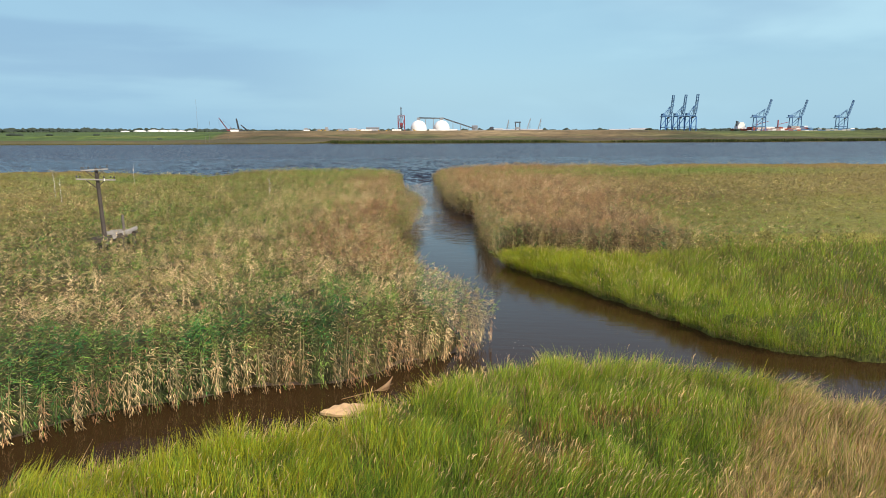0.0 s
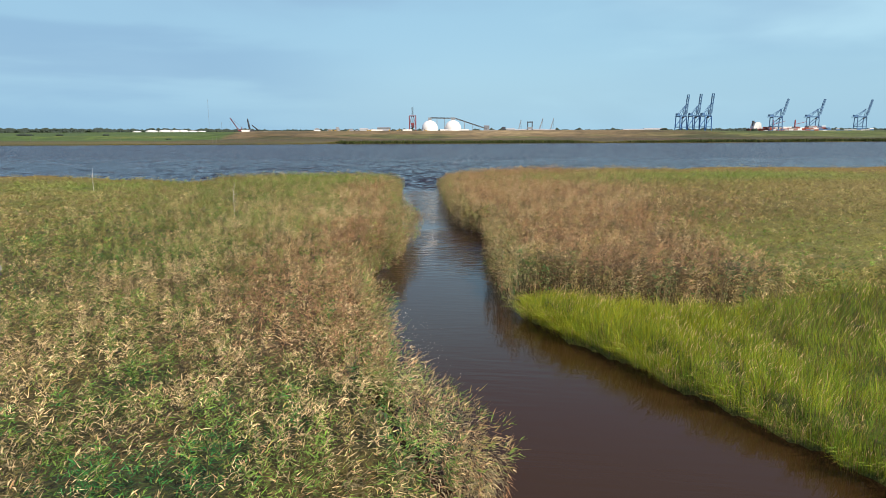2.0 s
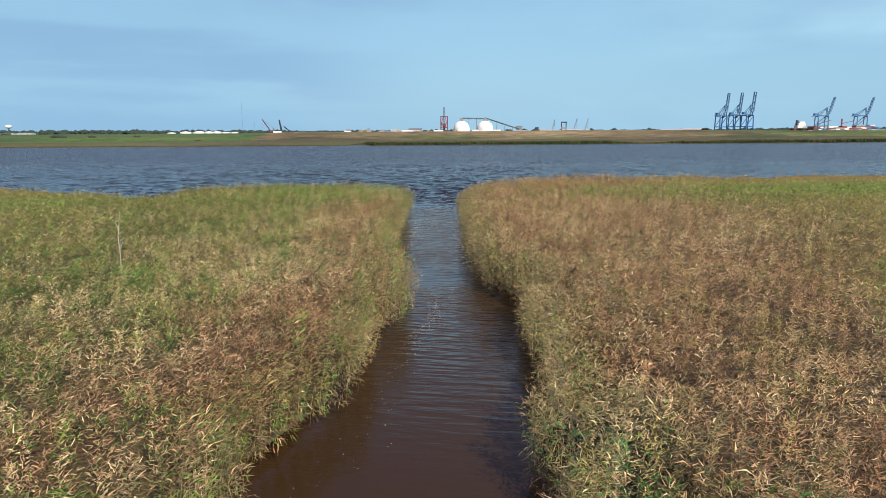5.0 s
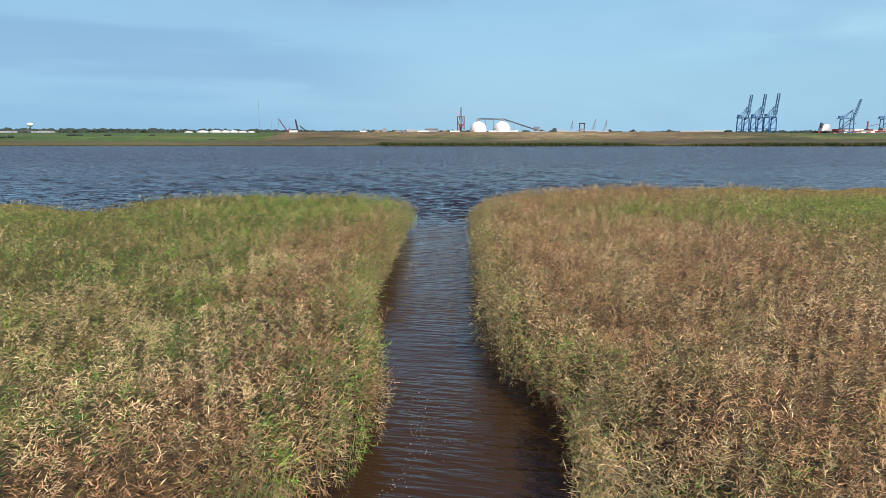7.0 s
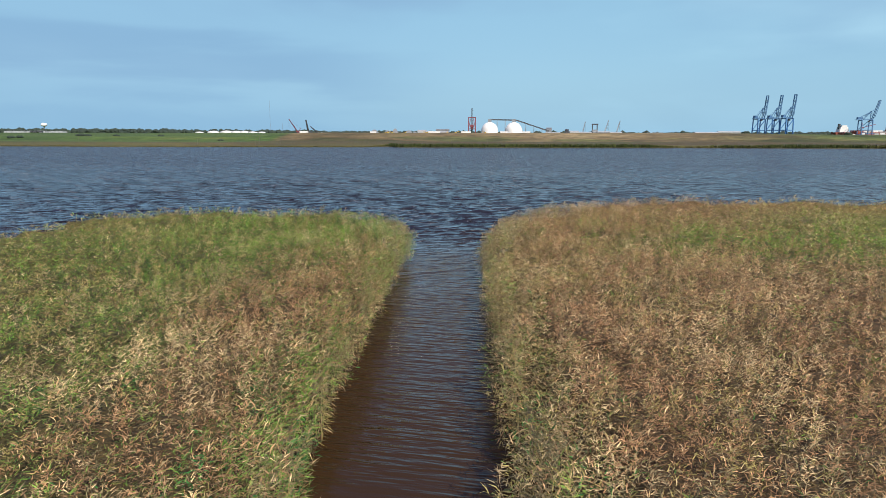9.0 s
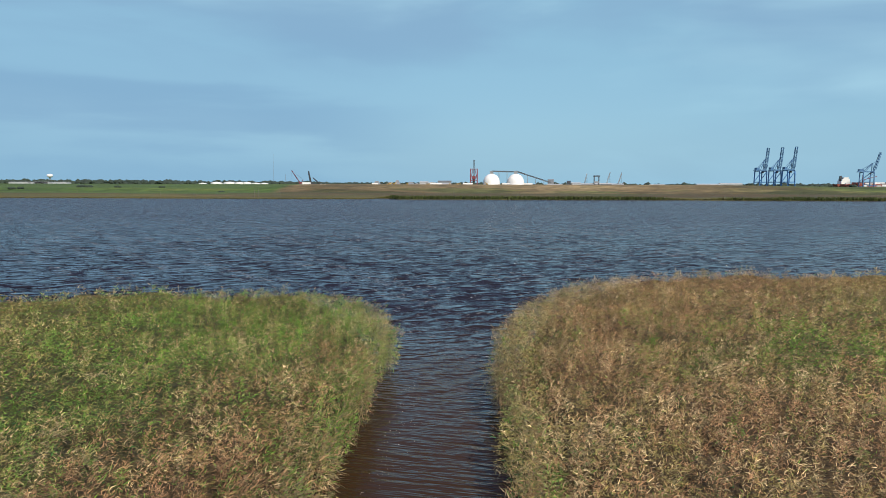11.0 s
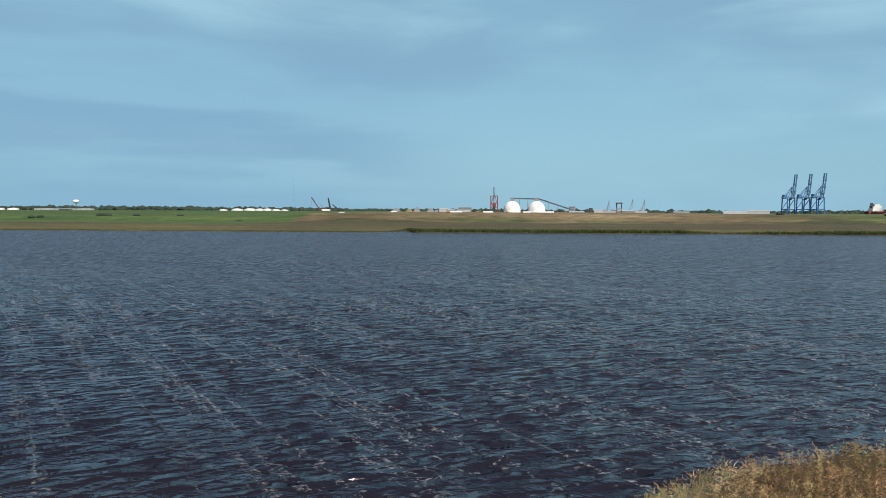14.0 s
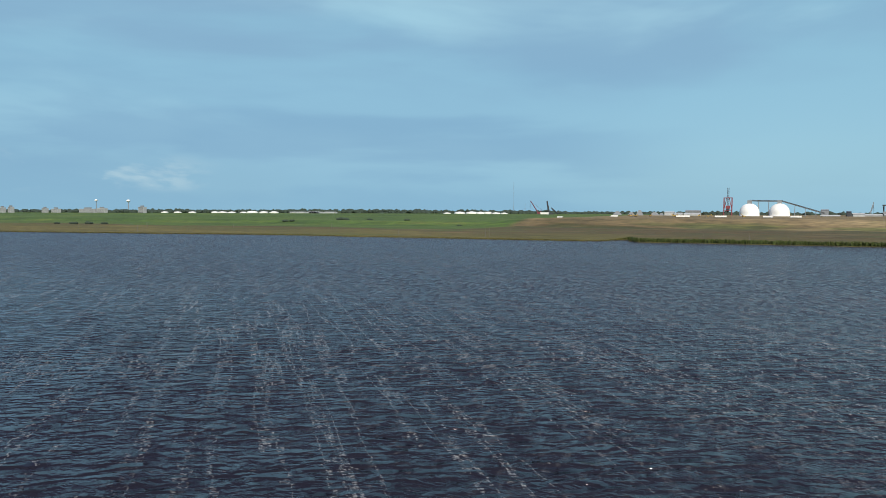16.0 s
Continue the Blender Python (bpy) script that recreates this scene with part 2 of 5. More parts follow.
def far_land_material():
    """The far shore: reed fringe, brown marsh, sandy fill and a green bank, in uneven belts."""
    mat, nt, bsdf = nodes_of("far_land", 0.95)
    p = place(nt)
    sep = nt.nodes.new("ShaderNodeSeparateXYZ")
    nt.links.new(p, sep.inputs[0])
    X, Y = sep.outputs["X"], sep.outputs["Y"]
    patch = noise_node(nt, 0.012, 5, mapped(nt, p, (0.35, 1.3, 1)))
    fine = noise_node(nt, 0.12, 6, mapped(nt, p, (0.5, 1.2, 1)), 0.65)
    wob = math_node(nt, "ADD", Y, math_node(nt, "MULTIPLY", math_node(nt, "SUBTRACT", patch, 0.5), 260))
    strip = noise_node(nt, 0.03, 6, mapped(nt, p, (0.16, 0.55, 1), 4), 0.65)
    marsh = ramp(nt, strip, ((0.32, (0.045, 0.032, 0.012)), (0.46, (0.085, 0.056, 0.021)), (0.55, (0.050, 0.052, 0.015)), (0.68, (0.15, 0.10, 0.048))))
    fringe = ramp(nt, strip, ((0.3, (0.05, 0.055, 0.012)), (0.5, (0.095, 0.085, 0.021)), (0.7, (0.155, 0.125, 0.036))))
    green = ramp(nt, strip, ((0.30, (0.022, 0.050, 0.009)), (0.45, (0.046, 0.094, 0.014)), (0.58, (0.072, 0.122, 0.019)), (0.70, (0.125, 0.140, 0.034))))
    sand = ramp(nt, strip, ((0.34, (0.075, 0.062, 0.028)), (0.48, (0.15, 0.112, 0.055)), (0.66, (0.26, 0.20, 0.11))))
    west = smooth(nt, math_node(nt, "ADD", X, math_node(nt, "MULTIPLY", math_node(nt, "SUBTRACT", patch, 0.5), 30)), -352, -332)
    east = smooth(nt, math_node(nt, "ADD", X, math_node(nt, "MULTIPLY", math_node(nt, "SUBTRACT", patch, 0.5), 300)), 250, 420)
    edge = math_node(nt, "ADD", wob, math_node(nt, "MULTIPLY", west, 60))
    col = mix(nt, smooth(nt, edge, 745, 800), fringe, marsh)
    up = mix(nt, west, green, sand)
    up = mix(nt, math_node(nt, "MULTIPLY", east, 0.75), up, green)
    foot = math_node(nt, "SUBTRACT", smooth(nt, wob, 930, 950), smooth(nt, wob, 985, 1000))
    col = mix(nt, math_node(nt, "MULTIPLY", foot, 0.6), col, (0.040, 0.055, 0.015))
    rise = math_node(nt, "ADD", wob, math_node(nt, "MULTIPLY", math_node(nt, "SUBTRACT", 1.0, west), 165))
    col = mix(nt, smooth(nt, rise, 980, 1015), col, up)
    col = mix(nt, math_node(nt, "MULTIPLY", smooth(nt, patch, 0.56, 0.66), 0.5), col, green)
    dapple = ramp(nt, fine, ((0.34, (0.55, 0.57, 0.55)), (0.66, (1.35, 1.32, 1.25))))
    col = mix(nt, 1.0, col, dapple, "MULTIPLY")
    nt.links.new(col, bsdf.inputs["Base Color"])
    bump(nt, bsdf, fine, 0.8, 3.0)
    return mat


MAT_FAR = far_land_material()


def water_material():
    """Brown tidal water: wind waves on the open river, near calm in the creek."""
    mat, nt, bsdf = nodes_of("tidal_water", 0.05)
    p = place(nt)
    sep = nt.nodes.new("ShaderNodeSeparateXYZ")
    nt.links.new(p, sep.inputs[0])
    Y = sep.outputs["Y"]
    open_river = smooth(nt, Y, 108, 150)
    WIND = 43.0                       # degrees to the left of +y, the way that the foam lines run
    chop = noise_node(nt, 1.0, 2, mapped(nt, p, (0.60, 1.20, 1), WIND - 14), 0.55)
    fine = noise_node(nt, 1.0, 2, mapped(nt, p, (1.6, 3.2, 1), WIND - 20, (31, 7, 0)), 0.6)
    ripple = noise_node(nt, 1.0, 2, mapped(nt, p, (0.45, 2.4, 1), -6), 0.5)
    bsdf.inputs["IOR"].default_value = 1.27
    # reflections tinted: warm in the creek, purple on the river
    nt.links.new(mix(nt, smooth(nt, Y, 44, 80), (1.0, 0.95, 0.86), (1.0, 0.85, 0.96)), bsdf.inputs["Specular Tint"])
    gust = noise_node(nt, 1.0, 4, mapped(nt, p, (0.030, 0.007, 1), WIND), 0.6)
    h = math_node(nt, "ADD", math_node(nt, "MULTIPLY", chop, 0.24), math_node(nt, "MULTIPLY", fine, 0.09))
    out = smooth(nt, Y, 150, 240)
    # trains of wind waves whose crests wander, each in sets that come and go
    for length, turn, seed in ((1.25, 22, 3), (1.9, 40, 8), (2.7, 28, 14), (3.9, 33, 21)):
        q = nt.nodes.new("ShaderNodeSeparateXYZ")
        nt.links.new(mapped(nt, p, (1, 1, 1), turn), q.inputs[0])
        wander = noise_node(nt, 1.0, 2, mapped(nt, p, (0.16, 0.30, 1), turn, (seed, 2 * seed, 0)), 0.5)
        phase = math_node(nt, "ADD", math_node(nt, "MULTIPLY", q.outputs["Y"], 6.28319 / length), math_node(nt, "MULTIPLY", wander, 19))
        crest = math_node(nt, "POWER", math_node(nt, "MULTIPLY_ADD", math_node(nt, "SINE", phase), 0.5, 0.5), 1.5)
        sets = smooth(nt, noise_node(nt, 1.0, 2, mapped(nt, p, (0.12, 0.20, 1), turn, (5 * seed, seed, 0)), 0.5), 0.30, 0.62)
        h = math_node(nt, "ADD", h, math_node(nt, "MULTIPLY", math_node(nt, "MULTIPLY", crest, sets), 0.062 * length))
    h = math_node(nt, "MULTIPLY", h, math_node(nt, "ADD", 1.0, math_node(nt, "MULTIPLY", out, 1.0)))
    h = math_node(nt, "MULTIPLY", h, math_node(nt, "MULTIPLY", open_river, math_node(nt, "ADD", 0.55, math_node(nt, "MULTIPLY", gust, 1.0))))
    calm = noise_node(nt, 0.10, 2, p)
    h = math_node(nt, "ADD", h, math_node(nt, "MULTIPLY", ripple, math_node(nt, "MULTIPLY", smooth(nt, calm, 0.15, 0.55), math_node(nt, "ADD", 0.012, math_node(nt, "MULTIPLY", smooth(nt, Y, 52, 85), 0.17)))))
    bump(nt, bsdf, h, 1.0, 1.0)
    # thin foam lines drawn out along the wind
    lines = noise_node(nt, 1.0, 4, mapped(nt, p, (0.20, 0.010, 1), WIND), 0.62)
    ridge = math_node(nt, "SUBTRACT", 1.0, smooth(nt, math_node(nt, "ABSOLUTE", math_node(nt, "SUBTRACT", lines, 0.5)), 0.0, 0.022))
    broken = noise_node(nt, 1.0, 4, mapped(nt, p, (1.6, 3.0, 1), WIND - 24), 0.72)
    spread = noise_node(nt, 0.03, 3, p)
    foam = math_node(nt, "MULTIPLY", ridge, smooth(nt, broken, 0.46, 0.62))
    foam = math_node(nt, "MULTIPLY", foam, smooth(nt, spread, 0.28, 0.52))
    # whitecaps, then far dashes: crest highlights and glitter painted in as pale foam
    cap_glints = math_node(nt, "MULTIPLY", smooth(nt, chop, 0.60, 0.72), smooth(nt, broken, 0.50, 0.62))
    foam = math_node(nt, "ADD", foam, math_node(nt, "MULTIPLY", cap_glints, 0.35))
    glitter_dash = noise_node(nt, 1.0, 4, mapped(nt, p, (0.75, 0.24, 1), WIND - 32, (3, 41, 0)), 0.72)
    foam = math_node(nt, "ADD", foam, math_node(nt, "MULTIPLY", math_node(nt, "MULTIPLY", smooth(nt, glitter_dash, 0.53, 0.66), out), 0.45))
    foam = math_node(nt, "MULTIPLY", foam, math_node(nt, "MULTIPLY", open_river, 0.36))
    # the reflected sky's blue-purple is put into the river's colour, stronger farther out
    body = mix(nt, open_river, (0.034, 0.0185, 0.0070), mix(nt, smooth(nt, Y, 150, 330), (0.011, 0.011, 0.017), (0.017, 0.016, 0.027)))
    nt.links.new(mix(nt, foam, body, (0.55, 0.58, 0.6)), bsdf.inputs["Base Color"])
    # waves too small to see one by one, farther out, make the surface rougher
    patch = smooth(nt, noise_node(nt, 1.0, 6, mapped(nt, p, (0.30, 0.13, 1), WIND - 20, (5, 9, 0)), 0.72), 0.34, 0.66)
    rough = math_node(nt, "ADD", 0.05, math_node(nt, "MULTIPLY", smooth(nt, Y, 130, 320), math_node(nt, "ADD", 0.08, math_node(nt, "ADD", math_node(nt, "MULTIPLY", patch, 0.12), math_node(nt, "MULTIPLY", smooth(nt, glitter_dash, 0.55, 0.42), 0.16)))))
    nt.links.new(math_node(nt, "ADD", rough, math_node(nt, "MULTIPLY", foam, 0.4)), bsdf.inputs["Roughness"])
    return mat


MAT_WATER = water_material()
MAT_WHITE = plain("white_coating", (0.80, 0.80, 0.78), 0.5, 0, 0.10, 0.05)
MAT_GREY = plain("galvanised_steel", (0.28, 0.30, 0.32), 0.5, 0.3, 0.3, 0.2)
MAT_DARK = plain("dark_steel", (0.06, 0.065, 0.075), 0.55, 0.2, 0.3, 0.2)
MAT_BLUE = plain("blue_crane_paint", (0.05, 0.165, 0.41), 0.5, 0, 0.3, 0.08)
MAT_NAVY = plain("slate_blue_crane_paint", (0.065, 0.155, 0.30), 0.5, 0, 0.3, 0.08)
MAT_RED = plain("red_steel_paint", (0.22, 0.05, 0.06), 0.55, 0, 0.3, 0.2)
MAT_RUST = plain("rust_red_container", (0.30, 0.075, 0.05), 0.6, 0, 0.3, 0.15)
MAT_WOOD = plain("weathered_grey_wood", (0.15, 0.135, 0.115), 0.85, 0, 0.5, 1.8, 0.5)
MAT_POLE = plain("dark_brown_pole_wood", (0.070, 0.059, 0.049), 0.85, 0, 0.45, 2.4, 0.5)
MAT_BOARD = plain("silvered_boards", (0.34, 0.325, 0.30), 0.85, 0, 0.45, 2.6, 0.4)
MAT_DEADWOOD = plain("bleached_dead_wood", (0.55, 0.52, 0.46), 0.85, 0, 0.25, 2.0, 0.3)
MAT_SANDSTUFF = plain("pale_wet_sand", (0.58, 0.39, 0.21), 0.85, 0, 0.28, 2.2, 0.5)
MAT_TREE = plain("far_tree_leaves", (0.030, 0.049, 0.034), 0.9, 0, 0.4, 0.08)

# ---------------------------------------------------------------- plan of the marsh (metres, water level 0)
LEFT_BED = [(-200, -40), (-60, -2), (-30, 11.5), (-20, 16.5), (-14.1, 19.6), (-11.6, 21.4), (-8.6, 23.2), (-5.0, 24.2), (-3.3, 24.9), (-0.9, 26.8), (1.0, 28.2),
            (2.5, 30.0), (2.2, 31.3), (1.2, 32.8), (0.1, 34.8), (-1.2, 37.6), (-1.8, 40.2), (-2.1, 43.5), (-3.2, 47.5), (-4.3, 52.5), (-4.9, 57.5), (-3.5, 61.5),
            (-3.4, 66), (-3.6, 69.5), (-2.9, 72), (-2.4, 74.5), (-2.7, 77.5), (-3.6, 81), (-4.7, 85.5), (-5.2, 90), (-6.0, 94), (-6.1, 98), (-6.9, 104), (-7.3, 112),
            (-7.6, 118), (-8.1, 124), (-8.9, 128.5), (-10.4, 132.2), (-13.0, 134.6), (-18, 136.1), (-30, 136.2), (-36, 133.7), (-40, 129), (-40.5, 121),
            (-41, 118.8), (-46, 121.8), (-53, 124.5), (-70, 132.5), (-140, 136), (-300, 140), (-300, -40)]
GRASS_BANK = [(300, 12), (80, 20), (40, 24), (19, 26.9), (16.3, 27.6), (15.2, 28.5), (13, 31), (10.9, 34.6), (9.0, 39.0), (7.7, 42), (5.9, 45.6), (4.5, 48.2)]
REED_BANK = [(4.2, 51), (3.1, 54), (2.8, 58), (3.5, 63), (3.6, 70), (3.6, 75), (2.4, 79.3), (0.9, 82), (0.6, 86), (1.1, 88), (0.2, 91.5), (-0.2, 95), (-0.3, 99),
             (-1.0, 107), (-1.5, 115), (-1.8, 122), (-1.7, 127), (-1.0, 131.5), (0.6, 135), (1.8, 138.5), (3.6, 142.6), (6, 145), (10, 147.4), (20, 152), (35, 154.7), (60, 155),
             (100, 155.5), (160, 157), (300, 160)]
RIGHT_BANK = GRASS_BANK + REED_BANK
REED_LINE = [(300, 66), (100, 61), (60, 57), (36, 54), (23, 52.5), (19, 50.2), (15, 48.4), (11, 48.6), (7.5, 50.3), (5.0, 51.6)]
RIGHT_REEDS = [(300, 66), (100, 61), (60, 57), (36, 54), (23, 52.5), (19, 50.2), (15, 48.4), (11, 48.6), (7.5, 50.3), (5.0, 51.2)] + REED_BANK
RIGHT_GRASS = GRASS_BANK + REED_LINE[::-1]
NEAR_GRASS = [(-150, -60), (-60, -14), (-30, 8.0), (-20, 13.4), (-12.2, 16.7), (-10, 17.1), (-8, 18.1), (-6.9, 19.4), (-5.4, 19.8), (-4.2, 20.0), (-3.3, 21.2), (-2.4, 21.6),
              (-0.8, 23.7), (1.5, 24.9), (5, 25.8), (9, 25.1), (12.8, 23.7), (13.0, 22.2), (15, 21.2), (20, 19), (30, 16.5), (80, 10), (200, 0), (200, -60)]
HEAD_LAND = NEAR_GRASS


def poly_dist(x, y, poly):
    """Signed distance to a polygon's edge, positive inside."""
    p = np.asarray(poly, float)
    q = np.roll(p, -1, axis=0)
    d2 = np.full(x.shape, 1e18)
    inside = np.zeros(x.shape, bool)
    for (ax, ay), (bx, by) in zip(p, q):
        ex, ey = bx - ax, by - ay
        t = np.clip(((x - ax) * ex + (y - ay) * ey) / (ex * ex + ey * ey), 0, 1)
        d2 = np.minimum(d2, (x - ax - t * ex) ** 2 + (y - ay - t * ey) ** 2)
        if ay != by:
            inside ^= ((ay > y) != (by > y)) & (x < (bx - ax) * (y - ay) / (by - ay) + ax)
    d = np.sqrt(d2)
    return np.where(inside, d, -d)


LATTICE = np.random.default_rng(3).random((256, 256))


def value_noise(x, y, size, octaves=3, shift=0.0):
    """Smooth noise, 0 to 1, with lumps of about the given size in metres."""
    total, amp, norm = 0.0, 1.0, 0.0
    for o in range(octaves):
        u, v = x / size * 2 ** o + 37.3 * o + shift, y / size * 2 ** o + 91.7 * o + shift * 1.7
        i, j = np.floor(u).astype(int), np.floor(v).astype(int)
        f, g = u - i, v - j
        f, g = f * f * (3 - 2 * f), g * g * (3 - 2 * g)
        i, j, i1, j1 = i % 256, j % 256, (i + 1) % 256, (j + 1) % 256
        a = LATTICE[i, j] * (1 - f) + LATTICE[i1, j] * f
        b = LATTICE[i, j1] * (1 - f) + LATTICE[i1, j1] * f
        total = total + amp * (a * (1 - g) + b * g)
        norm += amp
        amp *= 0.5
    return total / norm


def step(v, lo, hi):
    t = np.clip((v - lo) / (hi - lo), 0, 1)
    return t * t * (3 - 2 * t)


def ragged(x, y, poly):
    """Distance into a stand of plants whose edge frays."""
    return poly_dist(x, y, poly) - 0.25 + 1.5 * (value_noise(x, y, 1.9, 3, 13.0) - 0.5)


def grid_mesh(name, xs, ys, zs, materials, slot=None):
    """A sheet over the grid xs by ys, with a height at each crossing."""
    X, Y = np.meshgrid(xs, ys)
    co = np.stack([X, Y, zs], -1).reshape(-1, 3)
    nx, ny = len(xs), len(ys)
    i = (np.arange(ny - 1)[:, None] * nx + np.arange(nx - 1)[None, :]).ravel()
    quads = np.stack([i, i + 1, i + nx + 1, i + nx], -1)
    me = mesh_from(name, co, quads.ravel(), np.full(len(quads), 4))
    for m in materials:
        me.materials.append(m)
    if slot is not None:
        me.polygons.foreach_set("material_index", slot(co[quads].mean(1)).astype(np.int32))
    me.shade_smooth()
    return me


def mesh_from(name, co, loops, sizes):
    me = bpy.data.meshes.new(name)
    me.vertices.add(len(co))
    me.vertices.foreach_set("co", np.ascontiguousarray(co, np.float32).ravel())
    me.loops.add(len(loops))
    me.loops.foreach_set("vertex_index", np.ascontiguousarray(loops, np.int32))
    me.polygons.add(len(sizes))
    starts = np.concatenate([[0], np.cumsum(sizes)[:-1]])
    me.polygons.foreach_set("loop_start", np.ascontiguousarray(starts, np.int32))
    me.update(calc_edges=True)
    return me


def tint_mesh(me, cols):
    at = me.attributes.new("tint", "FLOAT_COLOR", "POINT")
    rgba = np.ones((len(cols), 4), np.float32)
    rgba[:, :3] = cols
    at.data.foreach_set("color", rgba.ravel())


# ---------------------------------------------------------------- ground: one sheet from the marsh to the horizon
FAR_BANK = [(-4500, 300), (-1500, 420), (-700, 545), (-440, 602), (-250, 611), (-117, 618), (124, 629), (274, 632), (450, 668), (1200, 760), (4500, 900)]


def far_bank_y(x):
    p = np.asarray(FAR_BANK, float)
    return np.interp(x, p[:, 0], p[:, 1]) + 9 * (value_noise(x, x * 0, 45, 3) - 0.5) + 34 * np.exp(-((x + 113) / 9.0) ** 2)


def land_height(X, Y):
    d = np.maximum.reduce([ragged(X, Y, LEFT_BED), ragged(X, Y, RIGHT_BANK), ragged(X, Y, HEAD_LAND)])
    near = np.where(d > 0, -0.16 + 0.40 * step(d, 0, 2.5), -0.16 - 1.5 * step(-d, 0, 3.5))
    near = near + 0.10 * (value_noise(X, Y, 1.6, 2) - 0.5)
    fy = Y - far_bank_y(X)
    far = -1.5 + 1.9 * step(fy, -6, 4) + 0.9 * step(fy, 10, 160)
    west = 1 - step(X, -400, -320)
    crest = 12.0 * step(Y, 985, 1060) * (1 - west) + west * (6.0 * step(Y, 985, 1040) + 7.5 * step(Y, 1040, 2000))
    east = step(X, 250, 500)
    crest = crest * (1 - 0.2 * east)
    far = far + np.where(fy > 0, crest, 0) + np.where(fy > 30, 0.5 * (value_noise(X, Y, 35, 3) - 0.5), 0)
    return np.where(Y > 350, far, near)


def spaced(lo, hi, fine_lo, fine_hi, fine, growth):
    mid = np.arange(fine_lo, fine_hi + fine, fine)
    right, left, s = [mid[-1]], [mid[0]], fine
    while right[-1] < hi:
        s *= growth
        right.append(right[-1] + s)
    s = fine
    while left[-1] > lo:
        s *= growth
        left.append(left[-1] - s)
    return np.array(left[:0:-1] + list(mid) + right[1:])


gx = spaced(-4600, 4600, -20, 22, 1.2, 1.10)
gy = np.concatenate([spaced(-150, 340, 10, 158, 1.2, 1.15), np.arange(380, 580, 40), np.arange(584, 700, 4), np.arange(705, 1120, 14),
                     np.arange(1130, 2100, 40), np.arange(2150, 4900, 150)])
gy = np.unique(np.round(gy, 3))
gX, gY = np.meshgrid(gx, gy)
me = grid_mesh("ground", gx, gy, land_height(gX, gY), (MAT_MUD, MAT_FAR), lambda c: c[:, 1] > 450)
tagged(new("ground", me), "tidal marsh mud with a far shore of brown marsh and sandy fill", "ground", kind="structure")



def wave_field(x, y, gap):
    """Wind waves on the river as a sum of trains round the wind's way; trains too short for the sheet's mesh fade out."""
    rg = np.random.default_rng(12)
    dx, dy, dz = np.zeros_like(x), np.zeros_like(x), np.zeros_like(x)
    set_ = 0.65 + 0.7 * value_noise(x, y, 26, 2, 60.0)
    for lam in np.geomspace(1.1, 4.2, 56):
        lam *= rg.uniform(0.95, 1.05)
        way = radians(30 + rg.normal(0, 20))
        ux, uy = -math.sin(way), math.cos(way)
        k = 6.28319 / lam
        amp = 0.0062 * lam * (1.0 if lam < 2.4 else (2.4 / lam) ** 1.2) * rg.uniform(0.6, 1.3)
        a = amp * step(lam / gap, 2.2, 4.5)
        ph = k * (x * ux + y * uy) + rg.uniform(0, 6.28319)
        c, s = np.cos(ph), np.sin(ph)
        dz += a * c
        dx -= 0.9 * a * ux * s
        dy -= 0.9 * a * uy * s
    calm = step(poly_dist(x, y, CREEK_MOUTH), -14, 2)
    m = set_ * (1 - calm) * step(y, 112, 128) * (1 - step(y, 570, 600)) * (1 - step(np.abs(x), 420, 560))
    return dx * m, dy * m, dz * m


CREEK_MOUTH = [(-12, 60), (6, 60), (6, 124), (-1.5, 128), (-9, 128), (-12, 120)]


def river_sheet():
    """All the water as one sheet, finest off the creek's mouth and coarser outwards."""
    cx, cy = -3.0, 112.0
    r = [1.5]
    while r[-1] < 5200:
        q = r[-1]
        r.append(q * (1.12 if q < 12 else 1.0068 if q < 330 else 1.03 if q < 700 else 1.2))
    r = np.array(r)
    th = np.concatenate([np.arange(-68, 52, 0.42), np.arange(52, 292, 5.0)])      # degrees clockwise from +y
    R, TH = np.meshgrid(r, np.radians(th), indexing="ij")
    X, Y = cx + R * np.sin(TH), cy + R * np.cos(TH)
    dx, dy, dz = wave_field(X.ravel(), Y.ravel(), np.maximum(0.0066 * R, 0.12).ravel())
    co = np.stack([X.ravel() + dx, Y.ravel() + dy, dz], -1)
    nr, nt = R.shape
    i, j = np.meshgrid(np.arange(nr - 1), np.arange(nt), indexing="ij")
    j1 = (j + 1) % nt
    quads = np.stack([i * nt + j, i * nt + j1, (i + 1) * nt + j1, (i + 1) * nt + j], -1).reshape(-1, 4)
    hub = np.stack([np.full(nt, len(co)), np.arange(nt), (np.arange(nt) + 1) % nt], -1)[:, ::-1]
    co = np.concatenate([co, [[cx, cy, 0.0]]])
    me = mesh_from("water", co, np.concatenate([quads.ravel(), hub.ravel()]), np.concatenate([np.full(len(quads), 4), np.full(nt, 3)]))
    me.materials.append(MAT_WATER)
    me.shade_smooth()
    tagged(new("water", me), "choppy dark river water with thin foam lines and a calm brown creek", "water", kind="structure")


river_sheet()

# ---------------------------------------------------------------- reed beds and cordgrass
TAN, RUST, GREEN, TEAL, OLIVE, DULL, BRIGHT = (np.array(c) for c in (
    (0.60, 0.465, 0.265), (0.37, 0.215, 0.115), (0.150, 0.265, 0.050), (0.030, 0.185, 0.045), (0.30, 0.255, 0.090), (0.22, 0.190, 0.105), (0.140, 0.310, 0.035)))
